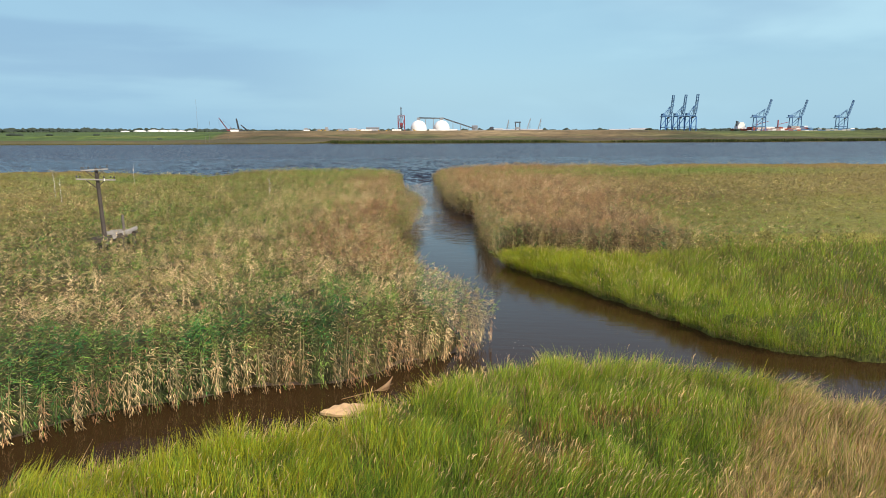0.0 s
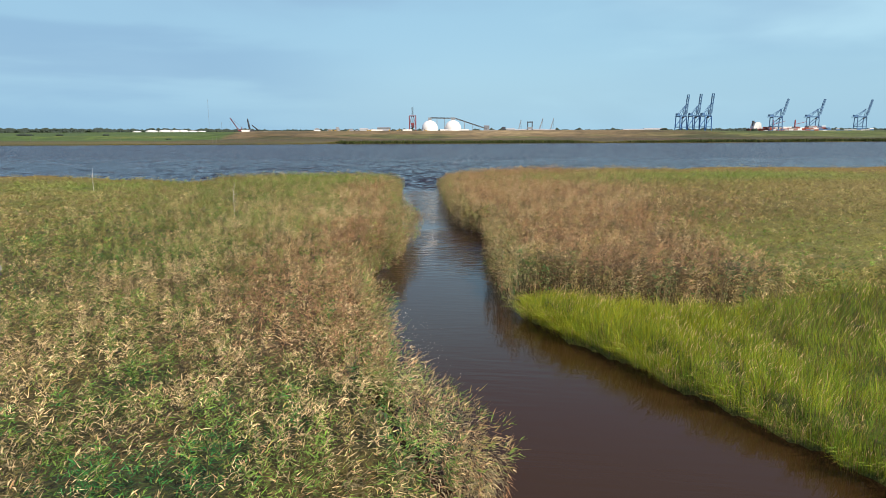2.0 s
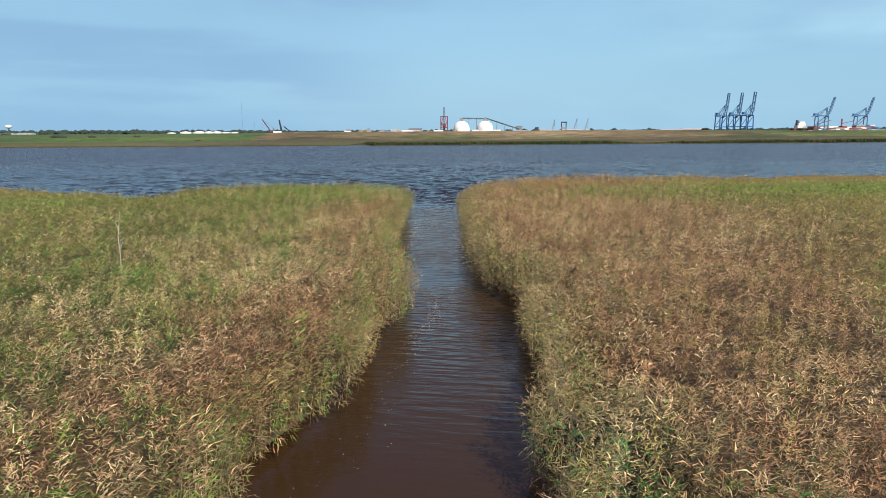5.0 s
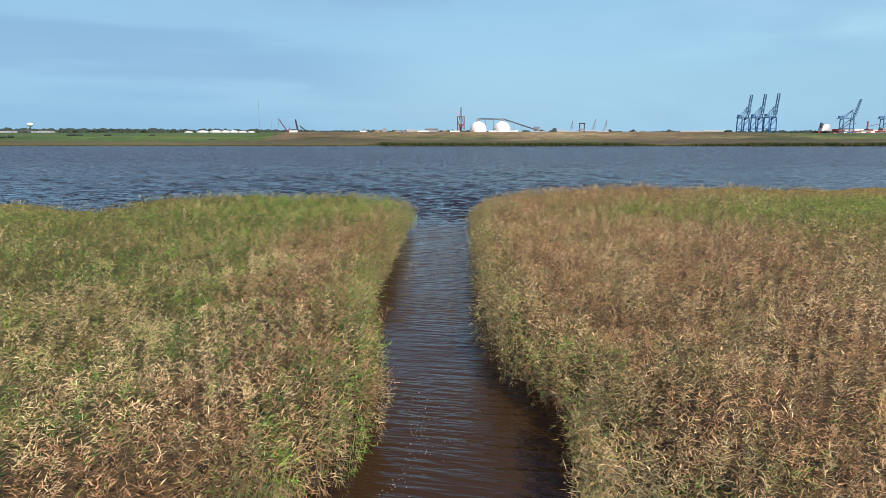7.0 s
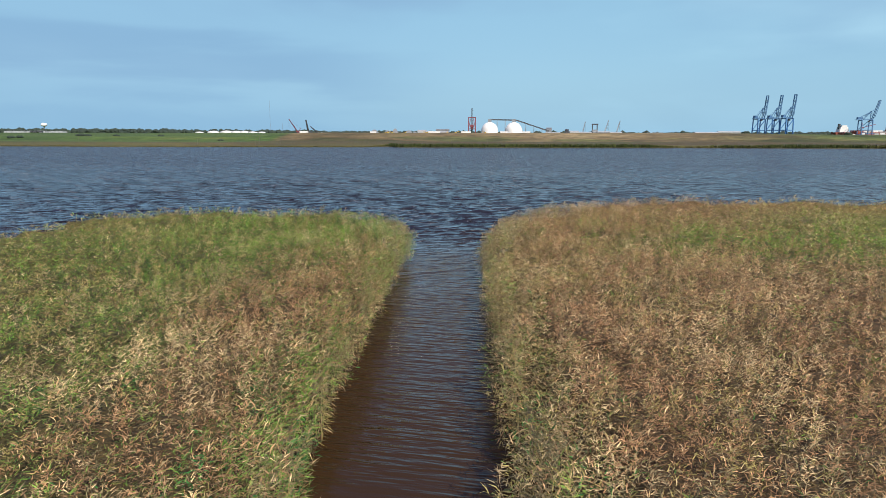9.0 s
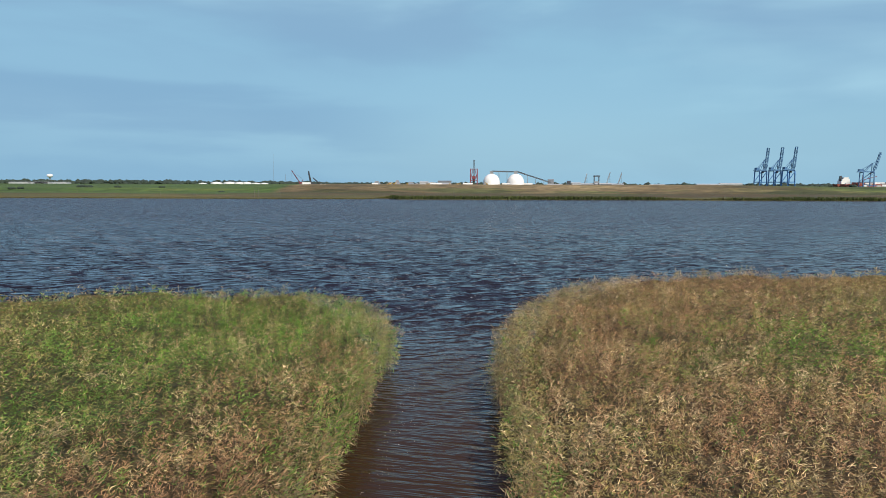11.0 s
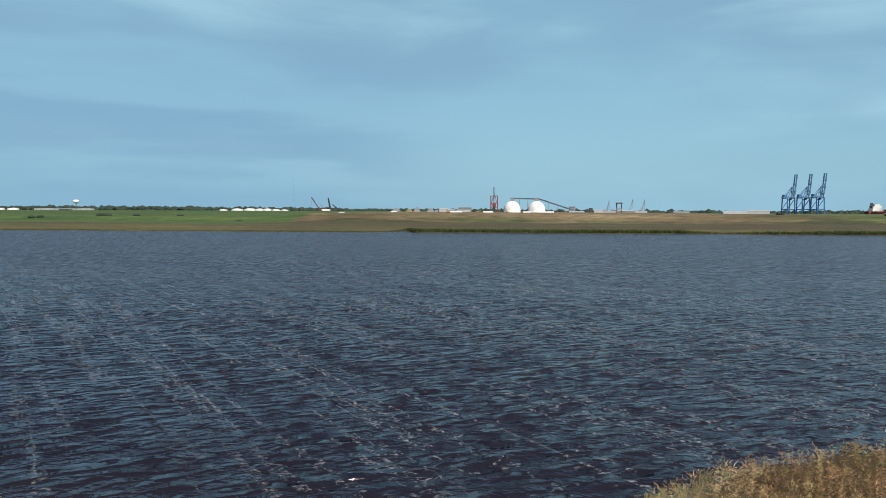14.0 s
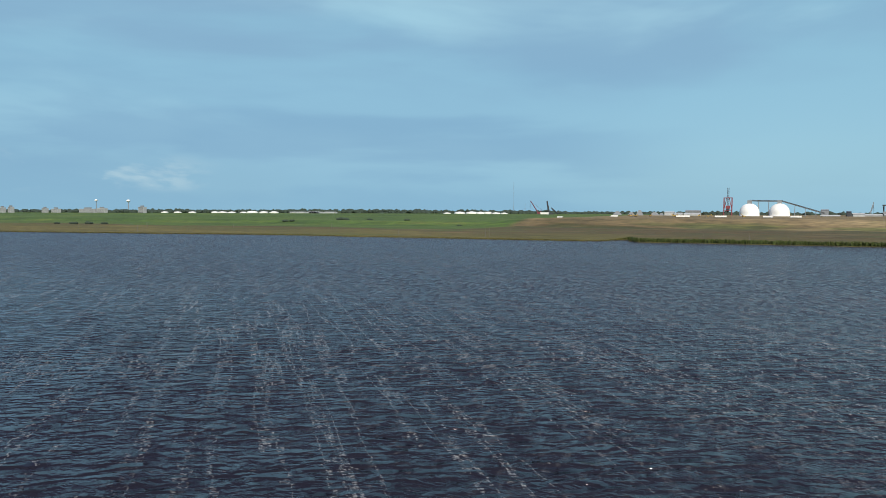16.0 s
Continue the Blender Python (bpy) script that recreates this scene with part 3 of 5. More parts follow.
LIME, GRASS, STRAW, YELLOW, BROWN, SEDGE = (np.array(c) for c in ((0.29, 0.41, 0.045), (0.135, 0.245, 0.033), (0.56, 0.41, 0.21), (0.37, 0.385, 0.03), (0.33, 0.17, 0.075), (0.20, 0.175, 0.055)))


def pick(weights, colours, r):
    """One colour for each plant, drawn by its weights."""
    w = np.stack(weights, -1)
    w = w / w.sum(-1, keepdims=True)
    k = (r[:, None] > np.cumsum(w, -1)).sum(-1).clip(0, len(colours) - 1)
    return np.stack(colours)[k]


def left_tones(x, y):
    """How much tan, rust, green, teal, olive, dull and bright growth stands at a place of the west bed."""
    n1, n2, n3 = value_noise(x, y, 5, 3), value_noise(x, y, 2.4, 3, 5.0), value_noise(x, y, 18, 2, 9.0)
    e = poly_dist(x, y, LEFT_BED)
    south = 1 - step(y, 24, 50)
    north = step(y, 98, 122)
    strip = (1 - step(e + 5 * (n1 - 0.5), 4, 9)) * step(y, 33, 40) * (1 - 0.75 * north)
    inland = step(-x, 8, 22) * step(y, 42, 60)
    front = (1 - step(e, 2.5, 6)) * (1 - step(y, 30, 34)) * (1 - step(x, -4, 0.5))
    near_x = step(x, -34, -22)
    lush = 0.8 * np.exp(-((x + 50) / 16) ** 2 - ((y - 111) / 8) ** 2)
    pale = step(y, 56, 66) * (1 - step(y, 92, 100)) * step(n1, 0.45, 0.58)
    patch = step(n2, 0.53, 0.61)
    drift = step(n1, 0.52, 0.62)
    rim = (1 - step(e, 0.5, 3.0)) * step(y, 112, 120)
    tan = (0.30 + 0.9 * drift + 0.45 * south) * (1 - 0.45 * inland) * (1 - 0.55 * front) * (1 - 0.25 * north) + 0.3 * pale + 0.5 * rim
    rust = 0.08 + 1.1 * strip * step(n3 + 0.5 * n2, 0.5, 0.8) + 0.9 * strip + 0.4 * step(n3, 0.58, 0.68) + 1.3 * rim
    green = (0.70 * (1 - 0.5 * strip) + 1.7 * patch * (1 - 0.5 * strip) + 0.35 * inland + 0.5 * front + 0.8 * north * near_x) * (1 - 0.6 * rim)
    teal = 0.04 + 2.6 * front * step(n2, 0.42, 0.52) + 0.9 * step(n2, 0.60, 0.67) * (0.5 + south) * (1 - north)
    olive = (0.55 + 0.7 * inland) * (1 - 0.6 * strip)
    dull = 0.18 + 0.2 * strip
    bright = 0.10 + (1.7 * north * near_x * step(n1 + 0.3 * n2, 0.45, 0.75) + 3.0 * lush) * (1 - 0.7 * rim) + 0.25 * inland * patch
    bank = (1 - step(e, 0.4, 2.4)) * step(y, 38, 44)         # grey-green where the stand hangs over the creek
    tan, rust, green, olive = tan * (1 - 0.7 * bank), rust * (1 - 0.6 * bank), green + 0.1 * bank, olive + 0.25 * bank
    dull = dull + 0.7 * bank
    return [tan, rust, green, teal, olive, dull, bright]


def low_growth(x, y):
    """Where the east reeds give way to lower green growth, back from the cordgrass."""
    n = value_noise(x, y, 9, 3, 2.0) - 0.5
    return step(x + 7 * n, 16, 24) * (1 - step(y + 14 * n, 62, 86)) * step(x, 0, 5)


def right_tones(x, y):
    n1, n2, n3 = value_noise(x, y, 9, 3, 2.0), value_noise(x, y, 4.0, 3, 7.0), value_noise(x, y, 26, 2, 4.0)
    e = poly_dist(x, y, RIGHT_REEDS)
    far = step(x + 8 * (n3 - 0.5), 15, 38) * step(y, 50, 60)
    side = low_growth(x, y)
    far = np.maximum(far, 0.9 * side)
    face = 1 - step(e + 3 * (n2 - 0.5), 0.5, 4.5)
    river = step(y, 138, 148)
    lush = np.exp(-((x - 53) / 19) ** 2 - ((y - 132) / 9) ** 2) + 0.6 * np.exp(-((x - 24) / 12) ** 2 - ((y - 122) / 8) ** 2)
    tan = (0.28 + 0.6 * step(n1, 0.5, 0.62)) * (1 - 0.6 * far) + 0.3 * face
    rust = 1.30 * (1 - 0.93 * far) * (0.45 + step(n2, 0.35, 0.55)) * (1 - 0.7 * face * (1 - river)) + 0.9 * river
    green = 0.06 + 0.45 * far + 0.5 * step(n2, 0.62, 0.7) + 0.9 * side + 0.10 * face * (1 - river)
    teal = 0.03 + 0.5 * face * step(y, 47, 50) * (1 - step(y, 52, 57)) + 0.1 * face
    olive = 0.55 + 1.1 * far + 0.35 * face + 0.5 * step(y, 95, 120)
    dull = 0.35 * (1 - 0.6 * far) + 0.70 * face
    bright = 0.02 + 6.0 * lush + 0.25 * far * step(n1, 0.5, 0.6) + 1.0 * side
    return [tan, rust, green, teal, olive, dull, bright]


REED_COLOURS = [TAN, RUST, GREEN, TEAL, OLIVE, DULL, BRIGHT]


def closeness(x, y):
    """Roughly the nearest distance at which the plants here are passed."""
    s = np.maximum(14, 1.45 * np.abs(x + 0.03 * y))
    return np.maximum(s, np.where(y > 122, 20, 0))


def scatter(poly, per_m2, xr, yr, cell=1.0, edge_boost=1.0, boost_depth=1.2):
    """Random places inside a polygon, denser near its edge and near the flight line."""
    cx, cy = np.meshgrid(np.arange(*xr, cell) + cell / 2, np.arange(*yr, cell) + cell / 2)
    cx, cy = cx.ravel(), cy.ravel()
    d = ragged(cx, cy, poly)
    keep = d > -0.8 * cell
    cx, cy, d = cx[keep], cy[keep], d[keep]
    lam = per_m2(cx, cy) * cell * cell * (1 + (edge_boost - 1) * (1 - step(d, 0.4, boost_depth)))
    n = RNG.poisson(lam)
    x = np.repeat(cx, n) + (RNG.random(n.sum()) - 0.5) * cell
    y = np.repeat(cy, n) + (RNG.random(n.sum()) - 0.5) * cell
    e = ragged(x, y, poly)
    keep = e > 0
    return x[keep], y[keep], e[keep]


def edge_way(x, y, poly, h=0.25):
    """The way out of a polygon, as a unit vector, near its edge."""
    gx_ = poly_dist(x + h, y, poly) - poly_dist(x - h, y, poly)
    gy_ = poly_dist(x, y + h, poly) - poly_dist(x, y - h, poly)
    n = np.sqrt(gx_ ** 2 + gy_ ** 2) + 1e-9
    return -gx_ / n, -gy_ / n


def blades(name, p0, p1, p2, width, cols, material, straight=None):
    """One mesh of many blades: each a bent strip that narrows to its tip."""
    n = len(p0)
    side = np.cross(p2 - p0, np.stack([RNG.normal(size=n) * 0.5, RNG.normal(size=n) * 0.5, np.ones(n)], -1))
    side /= np.linalg.norm(side, axis=1, keepdims=True) + 1e-9
    w = width[:, None] * side * 0.5
    bent = np.ones(n, bool) if straight is None else ~straight
    co = np.stack([p0, p1 + w, p1 - w, p2], 1)[bent].reshape(-1, 3)
    nb = int(bent.sum())
    loops = (np.arange(nb)[:, None] * 4 + np.array([0, 1, 2, 2, 1, 3])[None, :]).ravel()
    tints = np.repeat(cols[bent], 4, axis=0)
    if nb < n:
        s = ~bent
        mid = p0 * 0.45 + p1 * 0.55
        co3 = np.stack([mid + w, mid - w * 0.6, p2], 1)[s].reshape(-1, 3)
        loops = np.concatenate([loops, 4 * nb + np.arange(len(co3))])
        co, tints = np.concatenate([co, co3]), np.concatenate([tints, np.repeat(cols[s], 3, axis=0)])
    me = mesh_from(name, co, loops, np.full(len(loops) // 3, 3))
    tint_mesh(me, tints)
    me.materials.append(material)
    return me


def bed_height(x, y, tall):
    near = 1 - step(closeness(x, y), 30, 70)
    lumps = 0.20 * value_noise(x, y, 7, 3, 1.0) + (0.10 + 0.14 * near) * value_noise(x, y, 2.0, 2, 8.0) + (0.10 + 0.10 * near) * value_noise(x, y, 0.8, 2, 44.0)
    return tall * (1 - 0.42 * low_growth(x, y)) * (0.76 + lumps)


def tuft_of(x, y, size):
    """Reeds stand in tufts: each tuft's middle and three random numbers of its own."""
    u = x / size + 0.9 * value_noise(x, y, 3.1, 2, 70.0)
    j = np.floor(y / size + 0.9 * value_noise(x, y, 2.7, 2, 75.0)).astype(int)
    i = np.floor(u + 0.5 * (j % 2)).astype(int)
    draw = [LATTICE[(i * 7 + 13 * k + j // 256) % 256, (j * 5 + 29 * k + i // 256) % 256] for k in range(5)]
    cx = (i + 0.5 - 0.5 * (j % 2) + 0.5 * (draw[3] - 0.5) - 0.9 * value_noise(x, y, 3.1, 2, 70.0)) * size
    cy = (j + 0.5 + 0.5 * (draw[4] - 0.5) - 0.9 * value_noise(x, y, 2.7, 2, 75.0)) * size
    return cx, cy, draw[0], draw[1], draw[2]


def reed_bed(poly, tones, tall, xr, yr, label, density):
    """A stand of reeds: every plant a stem that leans with the wind, with drooping leaves from its top down, lower at the stand's edge."""
    LEAVES = 12
    x, y, e = scatter(poly, lambda a, b: np.maximum(density * np.minimum(1, 21 / closeness(a, b)) ** 2, 8.0) / LEAVES, xr, yr, 0.8, 1.9, 3.0)
    m = len(x)
    q = RNG.random((8, m))
    s = closeness(x, y)
    edge = 1 - step(e, 0.3, 2.6)
    cx, cy, t_tone, t_high, t_fresh = tuft_of(x, y, 0.62)
    x, y = x + 0.46 * (cx - x), y + 0.46 * (cy - y)
    H = bed_height(x, y, tall) * (0.80 + 0.10 * q[0] + 0.24 * t_high) * (0.74 + 0.26 * step(e, 0, 1.1))
    ox, oy = edge_way(x, y, poly)
    gust = value_noise(x, y, 5, 2, 21.0) - 0.5
    tx = 0.06 + 0.16 * gust + 0.10 * (q[1] - 0.5) + ox * edge * 0.24 * q[3]
    ty = 0.02 + 0.10 * (q[2] - 0.5) + oy * edge * 0.24 * q[3]
    wts = tones(x, y)
    kind = q[4]
    rep = lambda v: np.repeat(v, LEAVES)
    n = m * LEAVES
    r = RNG.random((8, n))
    H_, e_, edge_, s_ = rep(H), rep(e), rep(edge), rep(s)
    south = rep(1 - step(y, 33, 38))
    low = 0.58 - (0.36 + 0.16 * south) * edge_
    rel = low + (1 - low) * r[0] ** (0.7 + 0.2 * edge_)
    z0 = H_ * rel
    az = rep(q[5] * 6.28319) + (np.tile(np.arange(LEAVES) % 2, m) * 2.6 + (r[1] - 0.5) * 2.2)
    out = (0.55 + 0.30 * south) * edge_
    dx = np.cos(az) + 0.45 + out * rep(ox)
    dy = np.sin(az) - 0.10 + out * rep(oy)
    d = np.sqrt(dx * dx + dy * dy) + 1e-9
    dx, dy = dx / d, dy / d
    size = np.clip((s_ / 26) ** 0.8, 1, 2.0)
    L = (0.15 + 0.20 * r[2]) * size ** 0.6 * (1 + 0.30 * edge_)
    W = (0.017 + 0.027 * r[3]) * np.clip((s_ / 20) ** 0.85, 1, 3.2)
    plume = (np.tile(np.arange(LEAVES), m) == 0) & (rep(q[6]) < 0.45)
    z0 = np.where(plume, H_ * 0.97, z0)
    rise = np.where(plume, 1.15, 0.35 + 0.85 * r[4] - (1.0 + 1.0 * south) * edge_ * (1 - rel))
    droop = np.maximum(np.where(plume, 0.5, rise - 0.25 - 0.75 * r[5]), -1.45)
    p0 = np.stack([rep(x) + rep(tx) * z0, rep(y) + rep(ty) * z0, z0], -1)
    p1 = p0 + (L * 0.52)[:, None] * np.stack([dx * np.cos(rise), dy * np.cos(rise), np.sin(rise)], -1)
    p2 = p1 + (L * 0.52)[:, None] * np.stack([dx * np.cos(droop), dy * np.cos(droop), np.sin(droop)], -1)
    p2[:, 2] = np.maximum(p2[:, 2], 0.05)
    lw = [rep(w) for w in wts]
    # pale dry leaves on top, greener ones inside the tuft
    dry = step(rel, 0.60, 0.95) * (1 - edge_)
    for c, up in ((0, 1.1), (1, 0.6), (2, -0.7), (3, -0.6), (4, -0.2), (5, -0.2), (6, -0.5)):
        lw[c] = lw[c] * (1 + up * (dry - 0.45))
    dead = edge_ * step(0.80 + 0.13 * south - rel, 0.0, 0.3) * (0.14 + 0.86 * south)
    lw = [w * (1 - 0.9 * dead) for w in lw]
    lw[0] = lw[0] + 0.9 * dead
    lw[1] = lw[1] + 1.1 * dead
    lw[5] = lw[5] + 1.3 * dead
    own = np.where(r[6] < 0.58, rep(t_tone), np.where(r[6] < 0.8, rep(kind), r[7]))       # most leaves take their tuft's or their plant's tone
    cols = pick(lw, REED_COLOURS, own)
    cols = np.where(plume[:, None] & (r[6] < 0.8)[:, None], (0.7 * RUST + 0.2 * TAN)[None, :], cols)
    mean = sum(w[:, None] * c[None, :] for w, c in zip(lw, REED_COLOURS)) / sum(lw)[:, None]
    k = np.clip(0.04 + (s_ - 28) / 75, 0.04, 0.8)[:, None]      # a far blade stands for many and takes more of the mean tone
    cols = cols * (1 - k) + mean * k
    cols = cols * rep((0.62 + 0.80 * t_fresh) * (0.80 + 0.40 * value_noise(x, y, 2.2, 2, 90.0)))[:, None]               # some tufts are fresher than others
    stem = (e < 0.9) & (s < 45) & (q[7] < 0.25)
    g0 = np.stack([x, y, 0 * x], -1)[stem]
    g2 = np.stack([x + tx * H, y + ty * H, H], -1)[stem]
    g1 = g0 * 0.5 + g2 * 0.5 - np.stack([tx, ty, 0 * tx], -1)[stem] * 0.25
    p0, p1, p2 = np.concatenate([p0, g0]), np.concatenate([p1, g1]), np.concatenate([p2, g2])
    W = np.concatenate([W, np.full(len(g0), 0.014)])
    cols = np.concatenate([cols, np.where(q[6][stem][:, None] < 0.6, (TAN * 0.75)[None, :], DULL[None, :])])
    far = np.concatenate([(s_ > 17) | (r[7] > 0.1), np.zeros(len(g0), bool)])
    tagged(new("reeds", blades("reeds", p0, p1, p2, W, cols, MAT_REED, far)), label, "reeds", kind="stuff")


def tangle(poly, tones, tall, xr, yr, label, fine=0.6):
    """The dense inner mass of a reed bed, under the leaves, as a sheet with their shade in its tint."""
    xs, ys = spaced(xr[0], xr[1], max(xr[0], -30), min(xr[1], 30), fine, 1.06), np.arange(yr[0], yr[1], fine)
    X, Y = np.meshgrid(xs, ys)
    d = ragged(X.ravel(), Y.ravel(), poly).reshape(X.shape)
    s = closeness(X, Y)
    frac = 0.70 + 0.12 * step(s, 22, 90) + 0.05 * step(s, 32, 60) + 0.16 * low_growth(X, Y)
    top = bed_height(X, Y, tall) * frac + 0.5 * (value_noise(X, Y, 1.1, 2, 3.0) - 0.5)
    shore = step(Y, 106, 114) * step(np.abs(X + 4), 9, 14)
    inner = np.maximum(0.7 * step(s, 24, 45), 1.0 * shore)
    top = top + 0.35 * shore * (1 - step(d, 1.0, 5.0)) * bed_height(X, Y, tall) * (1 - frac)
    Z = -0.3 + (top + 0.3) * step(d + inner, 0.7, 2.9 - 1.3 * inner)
    i = np.arange(X.size).reshape(X.shape)
    ok = d > -0.3
    cell = ok[:-1, :-1] | ok[1:, :-1] | ok[:-1, 1:] | ok[1:, 1:]
    q = np.stack([i[:-1, :-1], i[:-1, 1:], i[1:, 1:], i[1:, :-1]], -1)[cell]
    used, inv = np.unique(q.ravel(), return_inverse=True)
    co = np.stack([X, Y, Z], -1).reshape(-1, 3)[used]
    me = mesh_from("shaded_reed_stems", co, inv, np.full(len(q), 4))
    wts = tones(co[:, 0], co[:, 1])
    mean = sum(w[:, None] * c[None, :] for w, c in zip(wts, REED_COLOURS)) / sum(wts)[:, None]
    # mean tone darkened, most near the flight line, for the shade between leaves
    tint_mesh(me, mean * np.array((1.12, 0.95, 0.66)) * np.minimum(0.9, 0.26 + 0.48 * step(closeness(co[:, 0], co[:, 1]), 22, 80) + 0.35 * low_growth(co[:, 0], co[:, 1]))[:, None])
    me.materials.append(MAT_SHADED_LITTER)
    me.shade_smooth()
    tagged(new("shaded_reed_stems", me), label, "reeds", kind="stuff")


reed_bed(LEFT_BED, left_tones, 2.85, (-150, 4), (-2, 142), "tall tan and green reeds with drooping blades on the creek bank", 295)
reed_bed(RIGHT_REEDS, right_tones, 2.85, (-4, 150), (46, 162), "tall rust-brown reeds with grey-green edges along the creek", 300)
tangle(LEFT_BED, left_tones, 2.85, (-300, 4), (-20, 141), "sheet of dense brown stems and litter inside the reed bed, darkened for shade")
tangle(RIGHT_REEDS, right_tones, 2.85, (-4, 300), (46, 161), "sheet of dense rusty stems and litter inside the reed bed, darkened for shade")


def cordgrass(poly, tall, xr, yr, density, far_s, colours, tones, label, lean=(0.10, 0.03), heads=0.02):
    """Upright grass blades in tussocks, some of them bleached seed heads that nod with the wind."""
    x, y, e = scatter(poly, density, xr, yr, 0.5, 1.4, 0.9)
    n = len(x)
    r = RNG.random((9, n))
    clump = value_noise(x, y, 0.8, 2, 6.0)
    H = tall * (0.40 + 0.40 * value_noise(x, y, 4.0, 2, 2.0) + 0.80 * clump) * (0.60 + 0.5 * r[0]) * (0.50 + 0.50 * step(e + 0.5 * r[8], 0, 1.5))
    head = r[7] < heads * (0.3 + 2.2 * step(value_noise(x, y, 2.6, 2, 30.0), 0.45, 0.65))
    H = np.where(head, H * 1.12, H)
    az = value_noise(x, y, 1.8, 2, 12.0) * 9 + (r[1] - 0.5) * 4.5
    sway = 0.05 + 0.26 * r[2]
    ox, oy = edge_way(x, y, poly)
    edge = (1 - step(e, 0.0, 1.1)) * 1.5 * r[8] * r[8]
    dx = np.cos(az) * sway + lean[0] * (0.5 + r[3]) + ox * edge
    dy = np.sin(az) * sway + lean[1] * (0.5 + r[3]) + oy * edge
    start = np.where(e < 1.0, 0.02, 0.38) * H
    p0 = np.stack([x, y, 0.12 + start], -1)
    p1 = np.stack([x + dx * H * 0.25, y + dy * H * 0.25, 0.12 + H * 0.70], -1)
    p2 = np.stack([x + dx * H * 0.95, y + dy * H * 0.95, 0.12 + H * (1.0 - 0.3 * r[4] * r[4])], -1)
    nod = 0.04 + 0.12 * r[3]
    q0 = np.stack([x + dx * H * 0.25, y + dy * H * 0.25, 0.12 + H * 0.78], -1)
    q1 = q0 + np.stack([0.35 * nod + dx * 0.08, dy * 0.10, 0.10 + 0.10 * r[4]], -1)
    q2 = q1 + np.stack([0.65 * nod + dx * 0.10, dy * 0.15, 0.12 - 0.10 * r[2]], -1)
    p0, p1, p2 = (np.where(head[:, None], b, a) for a, b in ((p0, q0), (p1, q1), (p2, q2)))
    W = (0.009 + 0.011 * r[5]) * far_s(x, y) * np.where(head, 1.7, 1.0)
    wts = tones(x, y, e, clump)
    crest = step(clump, 0.38, 0.62)
    wts[2] = wts[2] + 0.8 * (1 - step(e, 0.1, 0.7)) * (r[8] < 0.5)
    wts[0], wts[3] = wts[0] * (0.35 + 1.2 * crest), wts[3] * (0.3 + 1.3 * crest)
    wts[1], wts[5] = wts[1] * (1.6 - crest), wts[5] * (1.5 - crest)
    cols = pick(wts, colours, r[6])
    cols = cols * (0.76 + 0.48 * value_noise(x, y, 0.45, 2, 81.0))[:, None]
    cols = np.where(head[:, None], (STRAW * 1.35)[None, :], cols)
    tagged(new("cordgrass", blades("cordgrass", p0, p1, p2, W, cols, MAT_GRASS, (r[1] > 0.5) & ~head)), label, "grass", kind="stuff")


def near_tones(x, y, e, clump):
    n = value_noise(x, y, 3.0, 3, 15.0)
    east = step(x, 2, 14)
    west = 1 - step(x, -5, 1)
    # extra dark green towards the near side stands in for the grass's shaded depth
    return [0.70 - 0.2 * east + 0.5 * step(n, 0.5, 0.7), 0.65 - 0.45 * west + 0.9 * (1 - step(y, 15, 20)) * (1 - step(n, 0.4, 0.6)), 0.05 + 0.2 * east + 0.4 * step(n, 0.55, 0.7) + 4.0 * step(x - 0.75 * (y - 15), 6.0, 7.6),
            0.12 + 1.2 * west + 0.25 * (1 - step(e, 0.5, 3)), 0.04 + 0.9 * step(value_noise(x, y, 1.7, 2, 33.0), 0.6, 0.72) * step(x, -1, 2), 0.15 + 0.3 * east]


def side_tones(x, y, e, clump):
    n = value_noise(x, y, 4.0, 3, 18.0)
    bank = 1 - step(poly_dist(x, y, RIGHT_BANK) + 0.2 * np.maximum(0, x - 8) + 3 * (n - 0.5), 4, 12)
    return [0.75 + 0.3 * bank, 0.45 + 0.8 * (1 - bank) * step(n, 0.3, 0.6), 0.10 + 0.35 * (1 - bank) * step(n, 0.5, 0.7), 0.12 + 0.2 * bank + 1.0 * bank * step(n, 0.25, 0.6) * step(y, 34, 44) + 1.3 * bank * step(y, 41, 46), 0.05 + 0.5 * (1 - bank) * step(n, 0.55, 0.7), 0.2 + 1.2 * (1 - bank)]


